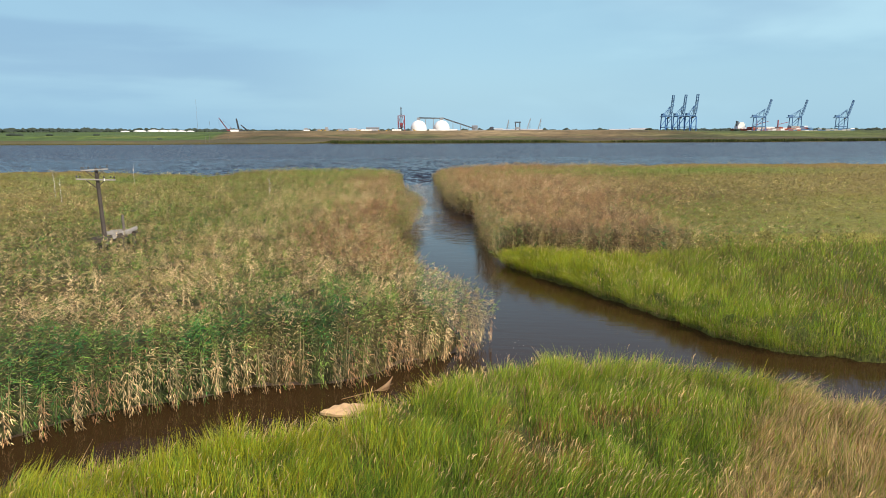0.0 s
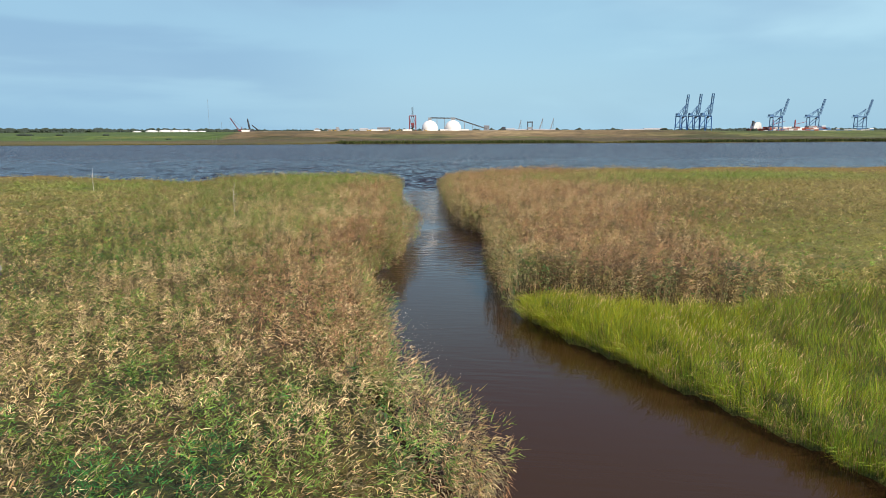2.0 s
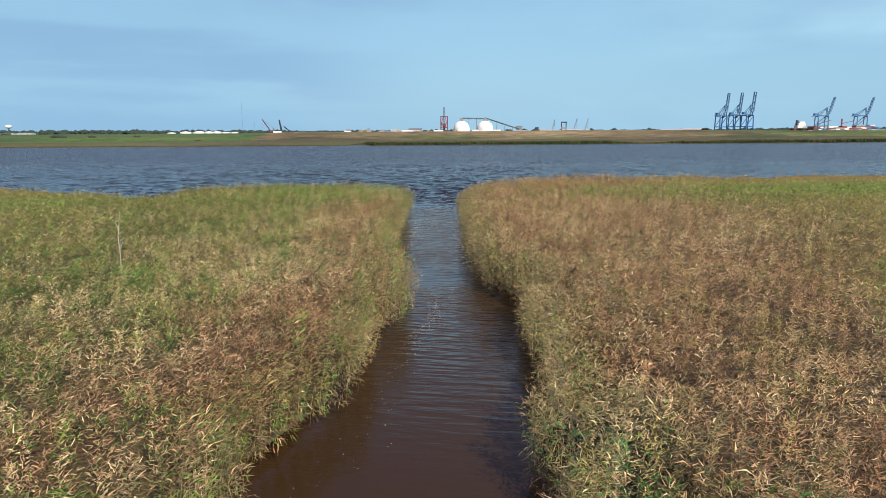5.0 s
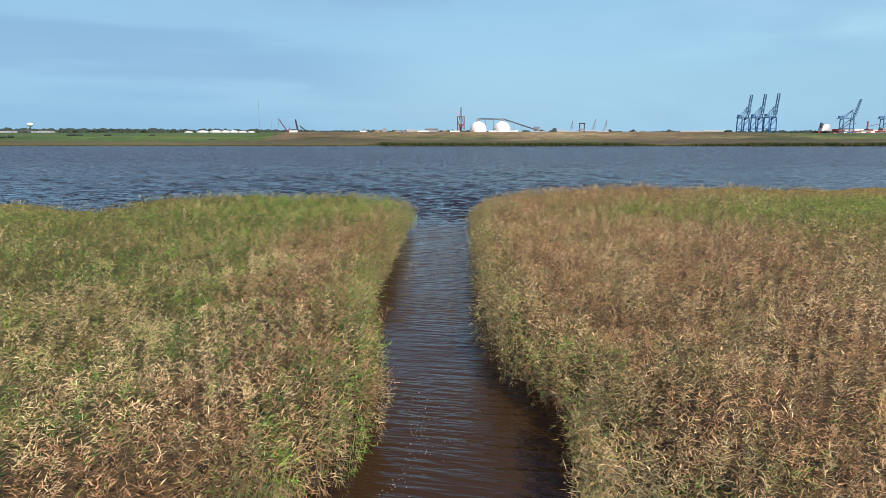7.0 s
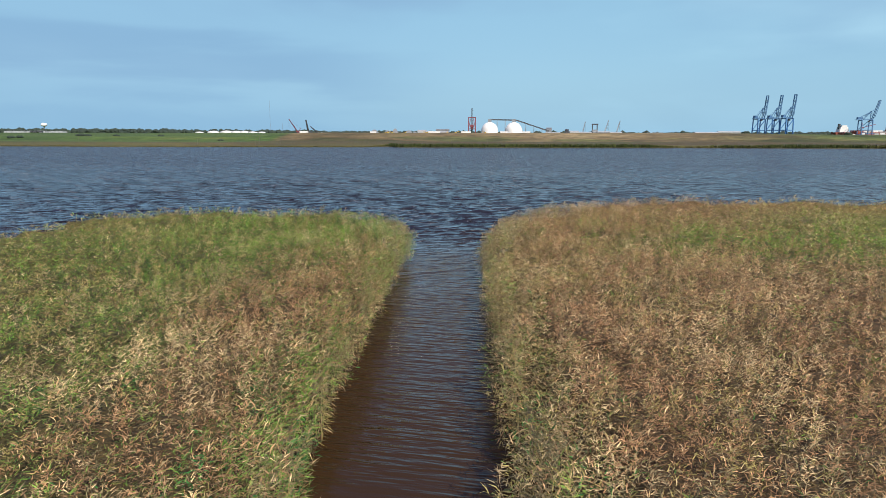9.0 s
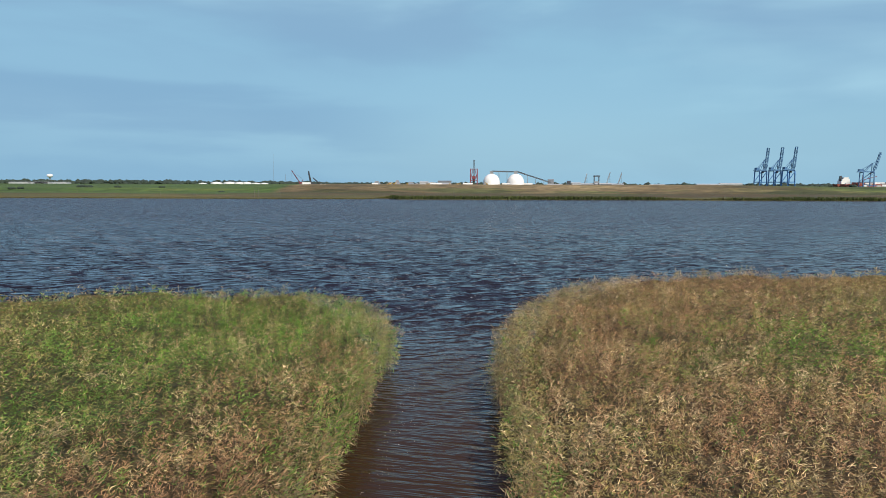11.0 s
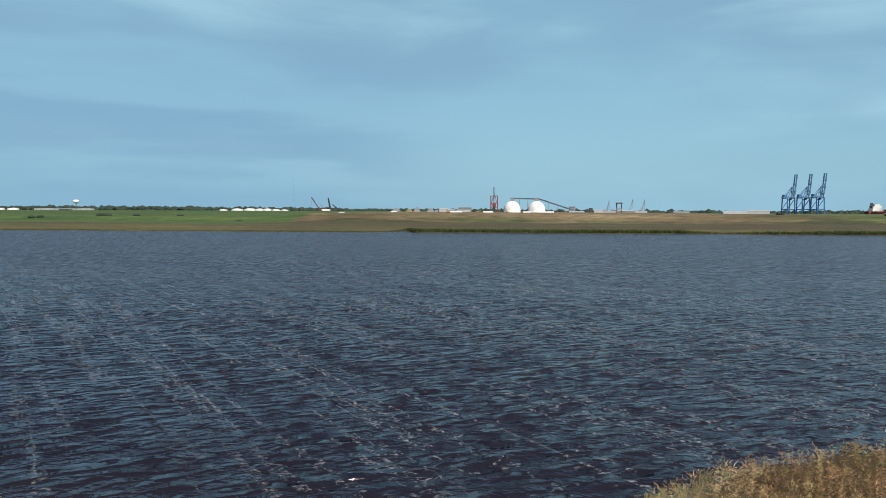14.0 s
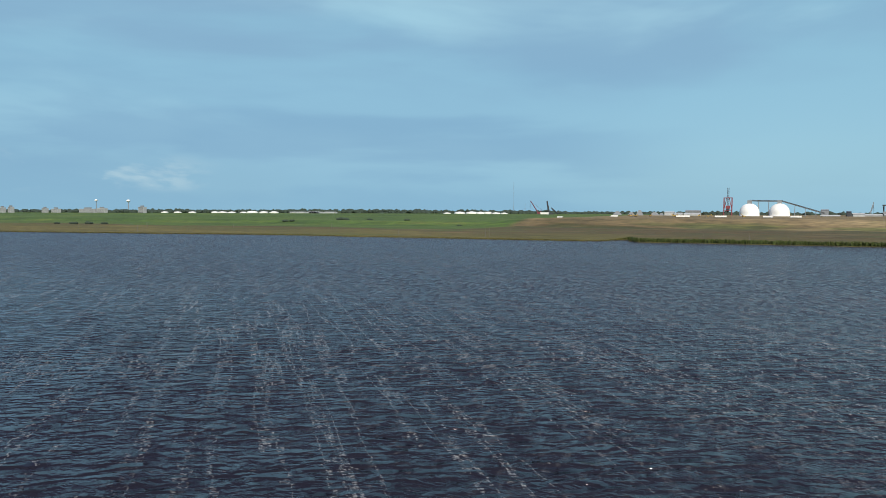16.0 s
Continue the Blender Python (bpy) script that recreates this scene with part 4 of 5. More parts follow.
def undergrowth(poly, tall, xs, ys, tones, label):
    """The close-grown foot of the grass as a sheet, the shade under the blades put into its tint."""
    X, Y = np.meshgrid(xs, ys)
    d = ragged(X.ravel(), Y.ravel(), poly).reshape(X.shape)
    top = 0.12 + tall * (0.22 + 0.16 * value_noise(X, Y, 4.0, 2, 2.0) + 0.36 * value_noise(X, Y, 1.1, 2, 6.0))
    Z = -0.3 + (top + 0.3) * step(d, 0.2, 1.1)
    i = np.arange(X.size).reshape(X.shape)
    ok = d > -0.3
    cell = ok[:-1, :-1] | ok[1:, :-1] | ok[:-1, 1:] | ok[1:, 1:]
    q = np.stack([i[:-1, :-1], i[:-1, 1:], i[1:, 1:], i[1:, :-1]], -1)[cell]
    used, inv = np.unique(q.ravel(), return_inverse=True)
    co = np.stack([X, Y, Z], -1).reshape(-1, 3)[used]
    me = mesh_from("shaded_grass_foot", co, inv, np.full(len(q), 4))
    x, y = co[:, 0], co[:, 1]
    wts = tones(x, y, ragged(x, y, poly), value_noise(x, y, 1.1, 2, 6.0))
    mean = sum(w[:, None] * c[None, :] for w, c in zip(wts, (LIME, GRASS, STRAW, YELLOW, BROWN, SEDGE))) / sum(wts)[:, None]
    # grass tones cut down close by, in place of shade among the blades
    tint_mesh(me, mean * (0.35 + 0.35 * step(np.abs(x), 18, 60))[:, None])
    me.materials.append(MAT_SHADED_LITTER)
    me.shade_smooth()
    tagged(new("shaded_grass_foot", me), label, "grass", kind="stuff")


undergrowth(NEAR_GRASS, 1.25, spaced(-150, 200, -17, 22, 0.45, 1.08), spaced(-60, 27, 10, 27, 0.45, 1.10), near_tones, "close green foot sheet of the cordgrass on the near bank, darkened for shade")
undergrowth(RIGHT_GRASS, 1.55, spaced(3, 300, 3, 30, 0.5, 1.05), np.arange(12, 68, 0.5), side_tones, "close green foot sheet of the cordgrass beside the creek, darkened for shade")
cordgrass(NEAR_GRASS, 1.38, (-17, 22), (10.5, 27), lambda a, b: 560 * np.clip(1.2 - np.abs(a) / 40, 0.3, 1), lambda a, b: 1.0 + 0 * a,
          [LIME, GRASS, STRAW, YELLOW, BROWN, SEDGE], near_tones, "lush green cordgrass with straw-coloured seed heads on the creek bank", heads=0.02)
cordgrass(RIGHT_GRASS, 1.55, (3, 120), (18, 64),
          lambda a, b: 470 * np.clip(16 / np.maximum(16, 1.25 * a), 0.08, 1) ** 2, lambda a, b: np.clip(a / 17, 0.85, 4.0),
          [LIME, GRASS, STRAW, YELLOW, BROWN, SEDGE], side_tones, "bright yellow-green cordgrass leaning over the creek bank", lean=(0.05, 0.0), heads=0.02)

# ---------------------------------------------------------------- far shore: growth
def far_fringe():
    """Reeds along the water's edge of the far shore, and the tufts of its brown marsh."""
    n = 30000
    x = RNG.uniform(-1300, 900, n)
    back = RNG.random(n) ** 1.6 * 11
    y = far_bank_y(x) + 2 + back
    lush = step(x, -125, -105) * step(value_noise(x, y, 60, 2, 41.0), 0.25, 0.45)
    H = (0.8 + 2.1 * lush) * RNG.uniform(0.6, 1.25, n)
    p0 = np.stack([x, y, 0 * x], -1)
    p1 = p0 + np.stack([RNG.normal(0, 0.3, n), 0 * x, H * 0.6], -1)
    p2 = p0 + np.stack([RNG.normal(0.3, 0.5, n), 0 * x, H], -1)
    dark, pale = np.array((0.055, 0.075, 0.022)), np.array((0.14, 0.125, 0.035))
    cols = dark[None, :] * lush[:, None] + pale[None, :] * (1 - lush[:, None])
    tagged(new("shore_reeds", blades("shore_reeds", p0, p1, p2, RNG.uniform(0.5, 1.1, n), cols, MAT_REED)),
           "dark green reeds along the far river bank", "reeds", kind="stuff")


far_fringe()


def crowns(name, spots, label, category, material, lumps, kind="stuff"):
    """Crowns made of many small clumps, each an uneven ball of a few faces, with gaps between."""
    ico = bmesh.new()
    bmesh.ops.create_icosphere(ico, subdivisions=1, radius=1)
    v0 = np.array([v.co[:] for v in ico.verts])
    f0 = np.array([[v.index for v in f.verts] for f in ico.faces])
    ico.free()
    cs, fs, k = [], [], 0
    for x, y, z, w, h in spots:
        for _ in range(lumps):
            a, rr = RNG.uniform(0, 6.283), RNG.random() ** 0.5
            t = RNG.random() ** 1.5
            r = w * RNG.uniform(0.20, 0.38)
            c = np.array((x + math.cos(a) * rr * w * 0.55 * (1.1 - 0.6 * t), y + math.sin(a) * rr * w * 0.55 * (1.1 - 0.6 * t), z + r * 0.5 + t * max(h - r * 1.1, 0)))
            cs.append(v0 * (r, r, 0.72 * r) * RNG.uniform(0.7, 1.25, (len(v0), 1)) + c)
            fs.append(f0 + k)
            k += len(v0)
    f = np.concatenate(fs)
    me = mesh_from(name, np.concatenate(cs), f.ravel(), np.full(len(f), 3))
    me.materials.append(material)
    return tagged(new(name, me), label, category, kind=kind)


def woods():
    spots = []
    for row, (y0, tall) in enumerate(((2430, 22), (2560, 28))):
        x = -4300.0
        while x < 2700:
            x += RNG.uniform(7, 13)
            y = y0 + 0.10 * max(0, -x - 800) * (-1) + RNG.uniform(-25, 25)
            n = float(value_noise(np.array([x]), np.array([y]), 160, 3, 50.0)[0])
            west = min(1.0, max(0.0, (-x - 300) / 1200))
            h = (tall * (0.72 + 0.34 * n) + 4 * west) * (0.8 - 0.25 * min(1.0, max(0.0, (x + 200) / 500)))
            spots.append((x, y, 5 + 5 * west, RNG.uniform(24, 44), h))
    crowns("far_woods", spots, "dark green woods along the horizon", "trees", MAT_TREE, 3)


woods()
BUSHES = ((-699, 1085, 11), (-690, 1090, 9), (-640, 1090, 8), (-560, 1080, 7), (-766, 1015, 9), (-752, 1018, 8), (-1010, 820, 10), (-1040, 815, 9),
          (-985, 830, 8), (-1075, 810, 7), (330, 1075, 9), (-420, 990, 6), (505, 1150, 10))
for bx, by, bw in BUSHES:
    bz = float(land_height(np.array([float(bx)]), np.array([float(by)]))[0])
    crowns("shrub", [(bx, by, bz - 0.4, bw, bw * (0.42 if bx < 100 else 0.12))], "dark green shrub standing on the far marsh", "shrub", MAT_TREE, 14, "")


def far_z(x, y):
    return float(land_height(np.array([float(x)]), np.array([float(y)]))[0])


# bleached posts in the far marsh
for k in range(34):
    if k < 26:
        px = -1250 + 960 * RNG.random()
        py = float(far_bank_y(np.array([px]))[0]) + RNG.uniform(25, 190)
    else:
        px = RNG.uniform(-330, 60)
        py = float(far_bank_y(np.array([px]))[0]) + RNG.uniform(10, 60)
    hgt = RNG.uniform(5.0, 8.5)
    post = part("dead_tree", rod(bmesh.new(), (0, 0, -0.5), (RNG.uniform(-0.5, 0.5), 0, hgt), 0.15, 0.09, 6), MAT_WOOD)
    post.matrix_world = pose(px, py, far_z(px, py))
    tagged(post, "bleached bare tree trunk standing in the marsh", "dead tree", "bleached trunks of the far marsh")


# ---------------------------------------------------------------- far shore: port
def dome(x, y, z):
    d = base("storage_dome", x, y, z, 0, "white storage dome of the port terminal", "dome", "storage domes")
    prof = [(21.2, 0), (21.2, 1.2), (20.8, 1.3), (20.8, 15)] + [(20.8 * math.cos(a), 15 + 21.5 * math.sin(a)) for a in np.radians([8, 16, 24, 32, 40, 48, 56, 64, 72, 80, 86])]
    part("shell", spun(bmesh.new(), prof, 48), MAT_WHITE, d, smooth=True)
    hh = part("head_house", box(bmesh.new(), -4.5, 4.5, -3, 3, 35.5, 43.5), MAT_GREY, d, "grey steel head house")
    part("platform", box(bmesh.new(), -6, 6, -4, 4, 35.0, 35.6), MAT_DARK, hh)
    part("door", box(bmesh.new(), -9, -5, -20.4, -19.2, 0, 5), MAT_DARK, d, "dark loading door")


dome(-63.5, 1745, 5)
dome(-3.7, 1747, 5)


def conveyor():
    c = base("conveyor_gallery", 0, 1746, 5, 0, "grey elevated conveyor gallery running over the domes", "conveyor")
    for name, a, b in (("level_gallery", (-63, 0, 41.5), (-3, 0, 40.0)), ("sloping_gallery", (-3, 0, 41.5), (84, 4, 13.0))):
        bm = bmesh.new()
        A, B = Vector(a), Vector(b)
        for dz in (0, 2.6):
            for dy in (-1.3, 1.3):
                beam(bm, A + Vector((0, dy, dz)), B + Vector((0, dy, dz)), 0.6)
        n = 18
        for k in range(n):
            p, q = A.lerp(B, k / n), A.lerp(B, (k + 1) / n)
            for dy in (-1.3, 1.3):
                beam(bm, p + Vector((0, dy, 0)), q + Vector((0, dy, 2.6)), 0.35)
        part(name, bm, MAT_DARK, c)
        bm = bmesh.new()
        beam(bm, A + Vector((0, 0, 1.2)), B + Vector((0, 0, 1.2)), 1.8, 1.6)
        part("belt_housing", bm, MAT_GREY, c)
    for x, z in ((-45, 40), (-25, 40), (26, 31), (46, 25), (66, 18)):
        bm = bmesh.new()
        beam(bm, (x - 0.5, -1.5, 0), (x, -1.2, z), 0.9)
        beam(bm, (x + 0.5, 2.5, 0), (x, 1.2, z), 0.9)
        for k in range(1, 5):
            beam(bm, (x, -1.5, z * k / 5), (x, 2.2, z * (k - 0.8) / 5), 0.4)
        part("support", bm, MAT_GREY, c)


conveyor()


def shed(x, y, z, w, d, h, roof, mat, roof_mat, label, turn=0):
    s = base("warehouse", x, y, z, turn, label, "building")
    wall = part("wall", box(bmesh.new(), -w / 2, w / 2, -d / 2, d / 2, 0, h), mat, s)
    bm = bmesh.new()
    v = [bm.verts.new(c) for c in ((-w / 2 - .5, -d / 2 - .5, h), (w / 2 + .5, -d / 2 - .5, h), (w / 2 + .5, d / 2 + .5, h), (-w / 2 - .5, d / 2 + .5, h),
                                   (-w / 2 - .5, 0, h + roof), (w / 2 + .5, 0, h + roof))]
    for f in ((3, 2, 1, 0), (0, 1, 5, 4), (2, 3, 4, 5), (1, 2, 5), (3, 0, 4)):
        bm.faces.new([v[i] for i in f])
    part("roof", bm, roof_mat, s)
    n = max(1, int(w / 18))
    for k in range(n):
        cx = -w / 2 + w * (k + 0.5) / n
        part("door", box(bmesh.new(), cx - 2, cx + 2, -d / 2 - 0.15, -d / 2, 0, min(h * 0.6, 4.5)), MAT_GREY, wall)
    return s


PALE, CREAM = plain("pale_cladding", (0.43, 0.45, 0.46), 0.6, 0, 0.2, 0.1), plain("cream_cladding", (0.36, 0.375, 0.38), 0.6, 0, 0.2, 0.1)
GREYWALL = plain("grey_cladding", (0.20, 0.215, 0.23), 0.6, 0, 0.2, 0.1)
for x, y, w, h, mat, rm, lab in ((93, 1750, 36, 9, CREAM, PALE, "long cream warehouse beside the conveyor"),
                                 (84, 1775, 14, 21, GREYWALL, GREYWALL, "grey transfer tower at the conveyor foot"),
                                 (128, 1765, 8, 17, MAT_DARK, MAT_DARK, "dark steel hopper building"),
                                 (146, 1770, 22, 13, PALE, PALE, "white warehouse of the port"),
                                 (178, 1850, 40, 11, CREAM, PALE, "cream warehouse of the port"),
                                 (225, 1880, 46, 12, GREYWALL, PALE, "grey warehouse with a pale roof"),
                                 (265, 1900, 34, 11, PALE, PALE, "white warehouse of the port"),
                                 (-255, 1900, 22, 16, PALE, PALE, "white shed of the port"),
                                 (-232, 1890, 20, 13, CREAM, PALE, "cream shed of the port"),
                                 (-200, 1900, 38, 12, PALE, PALE, "long white shed of the port"),
                                 (-222, 2120, 40, 20, GREYWALL, GREYWALL, "tall grey mill building behind the sheds"),
                                 (500, 1900, 60, 11, PALE, PALE, "long white warehouse of the port"),
                                 (560, 1910, 55, 13, CREAM, PALE, "long cream warehouse of the port"),
                                 (380, 1950, 40, 9, GREYWALL, PALE, "low grey shed of the port"),
                                 (-1900, 2700, 60, 13, PALE, PALE, "long white warehouse beyond the green bank"),
                                 (-2000, 2720, 60, 12, PALE, PALE, "long white warehouse beyond the green bank"),
                                 (-2210, 3000, 90, 14, PALE, PALE, "long white warehouse beyond the green bank"),
                                 (-2320, 3000, 100, 14, PALE, PALE, "long white warehouse beyond the green bank")):
    if y > 2500:
        k = 2160 / y
        x, y, w, h = x * k, 2160, w * k, 5.5
    shed(x, y, 5 if x > -300 else far_z(x, y) - 0.3, w, 24, h, 2.5 if x > -300 else 1.2, mat, rm, lab)


def tank(x, y, z, r, h, lab="white storage tank with a low cone roof"):
    t = base("storage_tank", x, y, z, 0, lab, "tank", "storage tanks")
    part("shell", spun(bmesh.new(), [(r, 0), (r, h)], 28), MAT_WHITE, t, smooth=False)
    part("roof", spun(bmesh.new(), [(r * 1.01, h), (r * 0.6, h + r * 0.12), (0.05, h + r * 0.2)], 28), MAT_WHITE, t)


for x, y, r, h in ((-1215, 2560, 18, 8), (-1158, 2560, 25, 13), (-1107, 2565, 27, 14), (-1070, 2570, 22, 14), (-1035, 2560, 18, 16), (-1000, 2560, 20, 9), (-965, 2560, 16, 9),
                   (-2900, 2960, 22, 15), (-2840, 2960, 34, 10), (-2770, 2960, 26, 11), (-2616, 2960, 36, 16), (-2680, 2960, 24, 11), (-2534, 2960, 26, 15), (-2461, 2960, 28, 14),
                   (-3300, 2950, 24, 12), (-3200, 2960, 26, 11), (-3080, 2960, 24, 12)):
    k = 2160 / y
    tank(x * k, 2160, far_z(x * k, 2160) - 0.6, r * k * 0.9, h * 0.34)


def unloader():
    u = base("mast_tower", -123, 1985, 5, 0, "red steel portal tower with a tall lattice mast", "tower")
    for sx in (-9.5, 9.5):
        for sy in (-6, 6):
            part("leg", beam(bmesh.new(), (sx, sy, 0), (sx, sy, 54), 2.0), MAT_RED, u)
    for z in (22, 54):
        bm = bmesh.new()
        for sy in (-6, 6):
            beam(bm, (-10.5, sy, z), (10.5, sy, z), 1.8)
        for sx in (-9.5, 9.5):
            beam(bm, (sx, -6, z), (sx, 6, z), 1.5)
        part("cross_beam", bm, MAT_RED, u)
    bm = bmesh.new()
    for a in (-1.8, 1.8):
        for b in (-1.8, 1.8):
            beam(bm, (a, b, 26), (a, b, 80), 0.7)
    for k in range(18):
        z = 26 + 3 * k
        for b in (-1.8, 1.8):
            beam(bm, (-1.8, b, z), (1.8, b, z + 3), 0.35)
            beam(bm, (b, -1.8, z + 3), (b, 1.8, z), 0.35)
    part("mast", bm, MAT_DARK, u, "dark lattice mast")
    part("machine_house", box(bmesh.new(), -5, 5, -5, 5, 26, 34), MAT_RED, u)
    part("hopper", spun(bmesh.new(), [(1.2, 16), (4.2, 22), (4.2, 26)], 12), MAT_DARK, u)
    bm = bmesh.new()
    for sx in (-1, 1):
        for sy in (-6, 6):
            beam(bm, (sx * 9.5, sy, 24), (sx * 3, sy * 0.6, 53), 0.8)
    part("brace", bm, MAT_RED, u)


unloader()


def sts(x, y, z, turn, gird, tip, gauge, back, low, high, label):
    """A ship-to-shore crane: four legs, girder, a raised boom and its A-frame. The boom side is +x."""
    c = base("container_crane", x, y, z, turn, label, "crane", "container cranes")
    g, w = gauge / 2, 9.0
    for sx in (-g, g):
        for sy in (-w, w):
            part("leg", beam(bmesh.new(), (sx, sy, 0), (sx, sy * 0.8, gird), 2.2, 1.8), low, c)
        part("sill_beam", box(bmesh.new(), sx - 1.2, sx + 1.2, -w - 3, w + 3, 1.0, 3.4), low, c)
        part("portal_beam", box(bmesh.new(), sx - 0.9, sx + 0.9, -w, w, gird * 0.36, gird * 0.36 + 2.2), low, c)
        part("upper_beam", box(bmesh.new(), sx - 1, sx + 1, -w * 0.85, w * 0.85, gird - 1, gird + 1.6), high, c)
    for sy in (-w * 0.9, w * 0.9):
        part("portal_tie", beam(bmesh.new(), (-g, sy, gird * 0.38), (g, sy, gird * 0.38), 2.0, 1.6), low, c)
        part("diagonal_brace", beam(bmesh.new(), (-g, sy, gird * 0.40), (g * 0.9, sy, gird * 0.96), 1.3), low, c)
    bm = bmesh.new()
    for sy in (-3, 3):
        beam(bm, (-g - back, sy, gird + 1.5), (g + 3, sy, gird + 1.5), 1.6, 2.6)
    n = 9
    for k in range(n + 1):
        xx = -g - back + (2 * g + back + 3) * k / n
        beam(bm, (xx, -3, gird + 1.5), (xx, 3, gird + 1.5), 0.8)
    gir = part("girder", bm, high, c)
    part("machinery_house", box(bmesh.new(), -g - back * 0.7, -g + 4, -3.6, 3.6, gird + 3.2, gird + 9), high, c)
    part("walkway", box(bmesh.new(), -g - back - 2, g + 2, -4.6, -4.2, gird + 2.6, gird + 4.2), high, gir)
    hinge, top = Vector((g + 2, 0, gird + 1.5)), Vector(tip)
    bm = bmesh.new()
    for sy in (-3, 3):
        o = Vector((0, sy, 0))
        beam(bm, hinge + o, top + o, 1.1, 1.5)
        up = (top - hinge).normalized().cross(Vector((0, 1, 0))).normalized() * (-3.4)
        beam(bm, hinge.lerp(top, 0.15) + o + up, top + o + up * 0.7, 0.8, 0.8)
        for k in range(8):
            beam(bm, hinge.lerp(top, 0.1 + 0.11 * k) + o, hinge.lerp(top, 0.16 + 0.11 * k) + o + up * 0.9, 0.6)
    for k in range(7):
        p = hinge.lerp(top, 0.12 + 0.146 * k)
        beam(bm, p + Vector((0, -3, 0)), p + Vector((0, 3, 0)), 0.9)
    part("boom", bm, high, c, "raised lattice boom")
    apex = Vector((g - 2, 0, gird + (top.z - gird) * 0.45))
    bm = bmesh.new()
    for sy in (-4, 4):
        beam(bm, (g, sy, gird + 1), apex + Vector((0, sy * 0.4, 0)), 1.4)
        beam(bm, (-g + 6, sy, gird + 2), apex + Vector((0, sy * 0.4, 0)), 1.0)
    beam(bm, apex + Vector((0, -2.5, 0)), apex + Vector((0, 2.5, 0)), 1.6)
    part("a_frame", bm, high, c)
    bm = bmesh.new()
    for sy in (-2, 2):
        beam(bm, apex + Vector((0, sy, 0)), hinge.lerp(top, 0.55) + Vector((0, sy, 0)), 0.5)
        beam(bm, apex + Vector((0, sy, 0)), (-g - back * 0.8, sy, gird + 2.5), 0.5)
        beam(bm, apex + Vector((0, sy, 0)), (-g + 12, sy, gird + 12), 0.5)
    part("stay", bm, high, c)
    part("operator_cab", box(bmesh.new(), g - 8, g - 4, -2, 2, gird - 4.5, gird - 1), MAT_DARK, gir)
    for sx in (-g, g):
        for sy in (-w - 2, w - 2):
            part("bogie", box(bmesh.new(), sx - 1, sx + 1, sy, sy + 4, 0, 1.1), MAT_DARK, c)


for x, y in ((632, 1900), (660, 1880), (682, 1850)):
    sts(x, y, 5, 32, 46, (24, 0, 107), 27, 9, MAT_BLUE, MAT_NAVY, "blue container crane with its slate boom raised")
for x, y, k in ((947, 2010, 1.0), (1128, 2150, 1.05), (1336, 2250, 1.08)):
    sts(x, y, 8, 8, 42 * k, (33 * k, 0, 96 * k), 30 * k, 13 * k, MAT_NAVY, MAT_NAVY, "slate-blue container crane with its boom raised over a berth")


def ship():
    s = base("container_ship", 1000, 2060, 8.5, 0, "white and red container ship moored at the port", "ship")
    bm = bmesh.new()
    pts = [(-112, -14), (105, -14), (128, 0), (105, 14), (-112, 14)]
    lo = [bm.verts.new((a * 0.95, b * 0.9, -2)) for a, b in pts]
    hi = [bm.verts.new((a, b, 10)) for a, b in pts]
    for k in range(5):
        bm.faces.new((lo[k], lo[(k + 1) % 5], hi[(k + 1) % 5], hi[k]))
    bm.faces.new(hi)
    bm.faces.new(lo[::-1])
    part("hull", bm, MAT_RUST, s, "rust-red hull")
    for k, (w, h0, h1) in enumerate(((24, 10, 18), (20, 18, 25), (13, 25, 29))):
        part("deckhouse", box(bmesh.new(), -88 - w / 2, -88 + w / 2, -12, 12, h0, h1), MAT_WHITE, s)
    part("funnel", box(bmesh.new(), -100, -95, -3, 3, 18, 33), MAT_DARK, s)
    tones = (MAT_RUST, MAT_WHITE, CREAM, MAT_NAVY, MAT_RUST, GREYWALL)
    for k in range(15):
        tiers = 1 + int(RNG.integers(0, 3))
        for t in range(tiers):
            x0 = -62 + 12.6 * k
            part("container", box(bmesh.new(), x0, x0 + 12.1, -12, 12, 10 + 2.6 * t, 12.5 + 2.6 * t), tones[int(RNG.integers(0, 6))], s)
    for x0, x1, z1 in ((-38, -2, 32), (28, 62, 30)):
        bm = bmesh.new()
        beam(bm, (x0, 0, 10), (x0, 0, 36), 3.0)
        beam(bm, (x0, 0, 22), (x1, 0, z1), 1.4)
        part("deck_crane", bm, MAT_RED, s, "red deck crane")


ship()
for k in range(26):
    x = 930 + 12.5 * k + RNG.uniform(-1, 1)
    for t in range(1 + int(RNG.integers(0, 3))):
        b = part("shipping_container", box(bmesh.new(), -6, 6, -1.25, 1.25, 0, 2.55), (MAT_RUST, CREAM, MAT_WHITE, MAT_NAVY)[int(RNG.integers(0, 4))])
        b.matrix_world = pose(x, 2035, far_z(x, 2035) - 0.4 + 2.55 * t)
        tagged(b, "stacked steel shipping container on the port quay", "container", "containers on the quay")


def lattice(bm, a, b, w, n, t):
    a, b = Vector(a), Vector(b)
    ax = (b - a).normalized()
    u = ax.orthogonal().normalized() * w / 2
    v = ax.cross(u)
    cs = [u + v, u - v, -u - v, -u + v]
    for c in cs:
        beam(bm, a + c, b + c * 0.5, t)
    for k in range(n):
        for i in range(4):
            beam(bm, a.lerp(b, k / n) + cs[i] * (1 - 0.5 * k / n), a.lerp(b, (k + 1) / n) + cs[(i + 1) % 4] * (1 - 0.5 * (k + 1) / n), t * 0.6)
    return bm


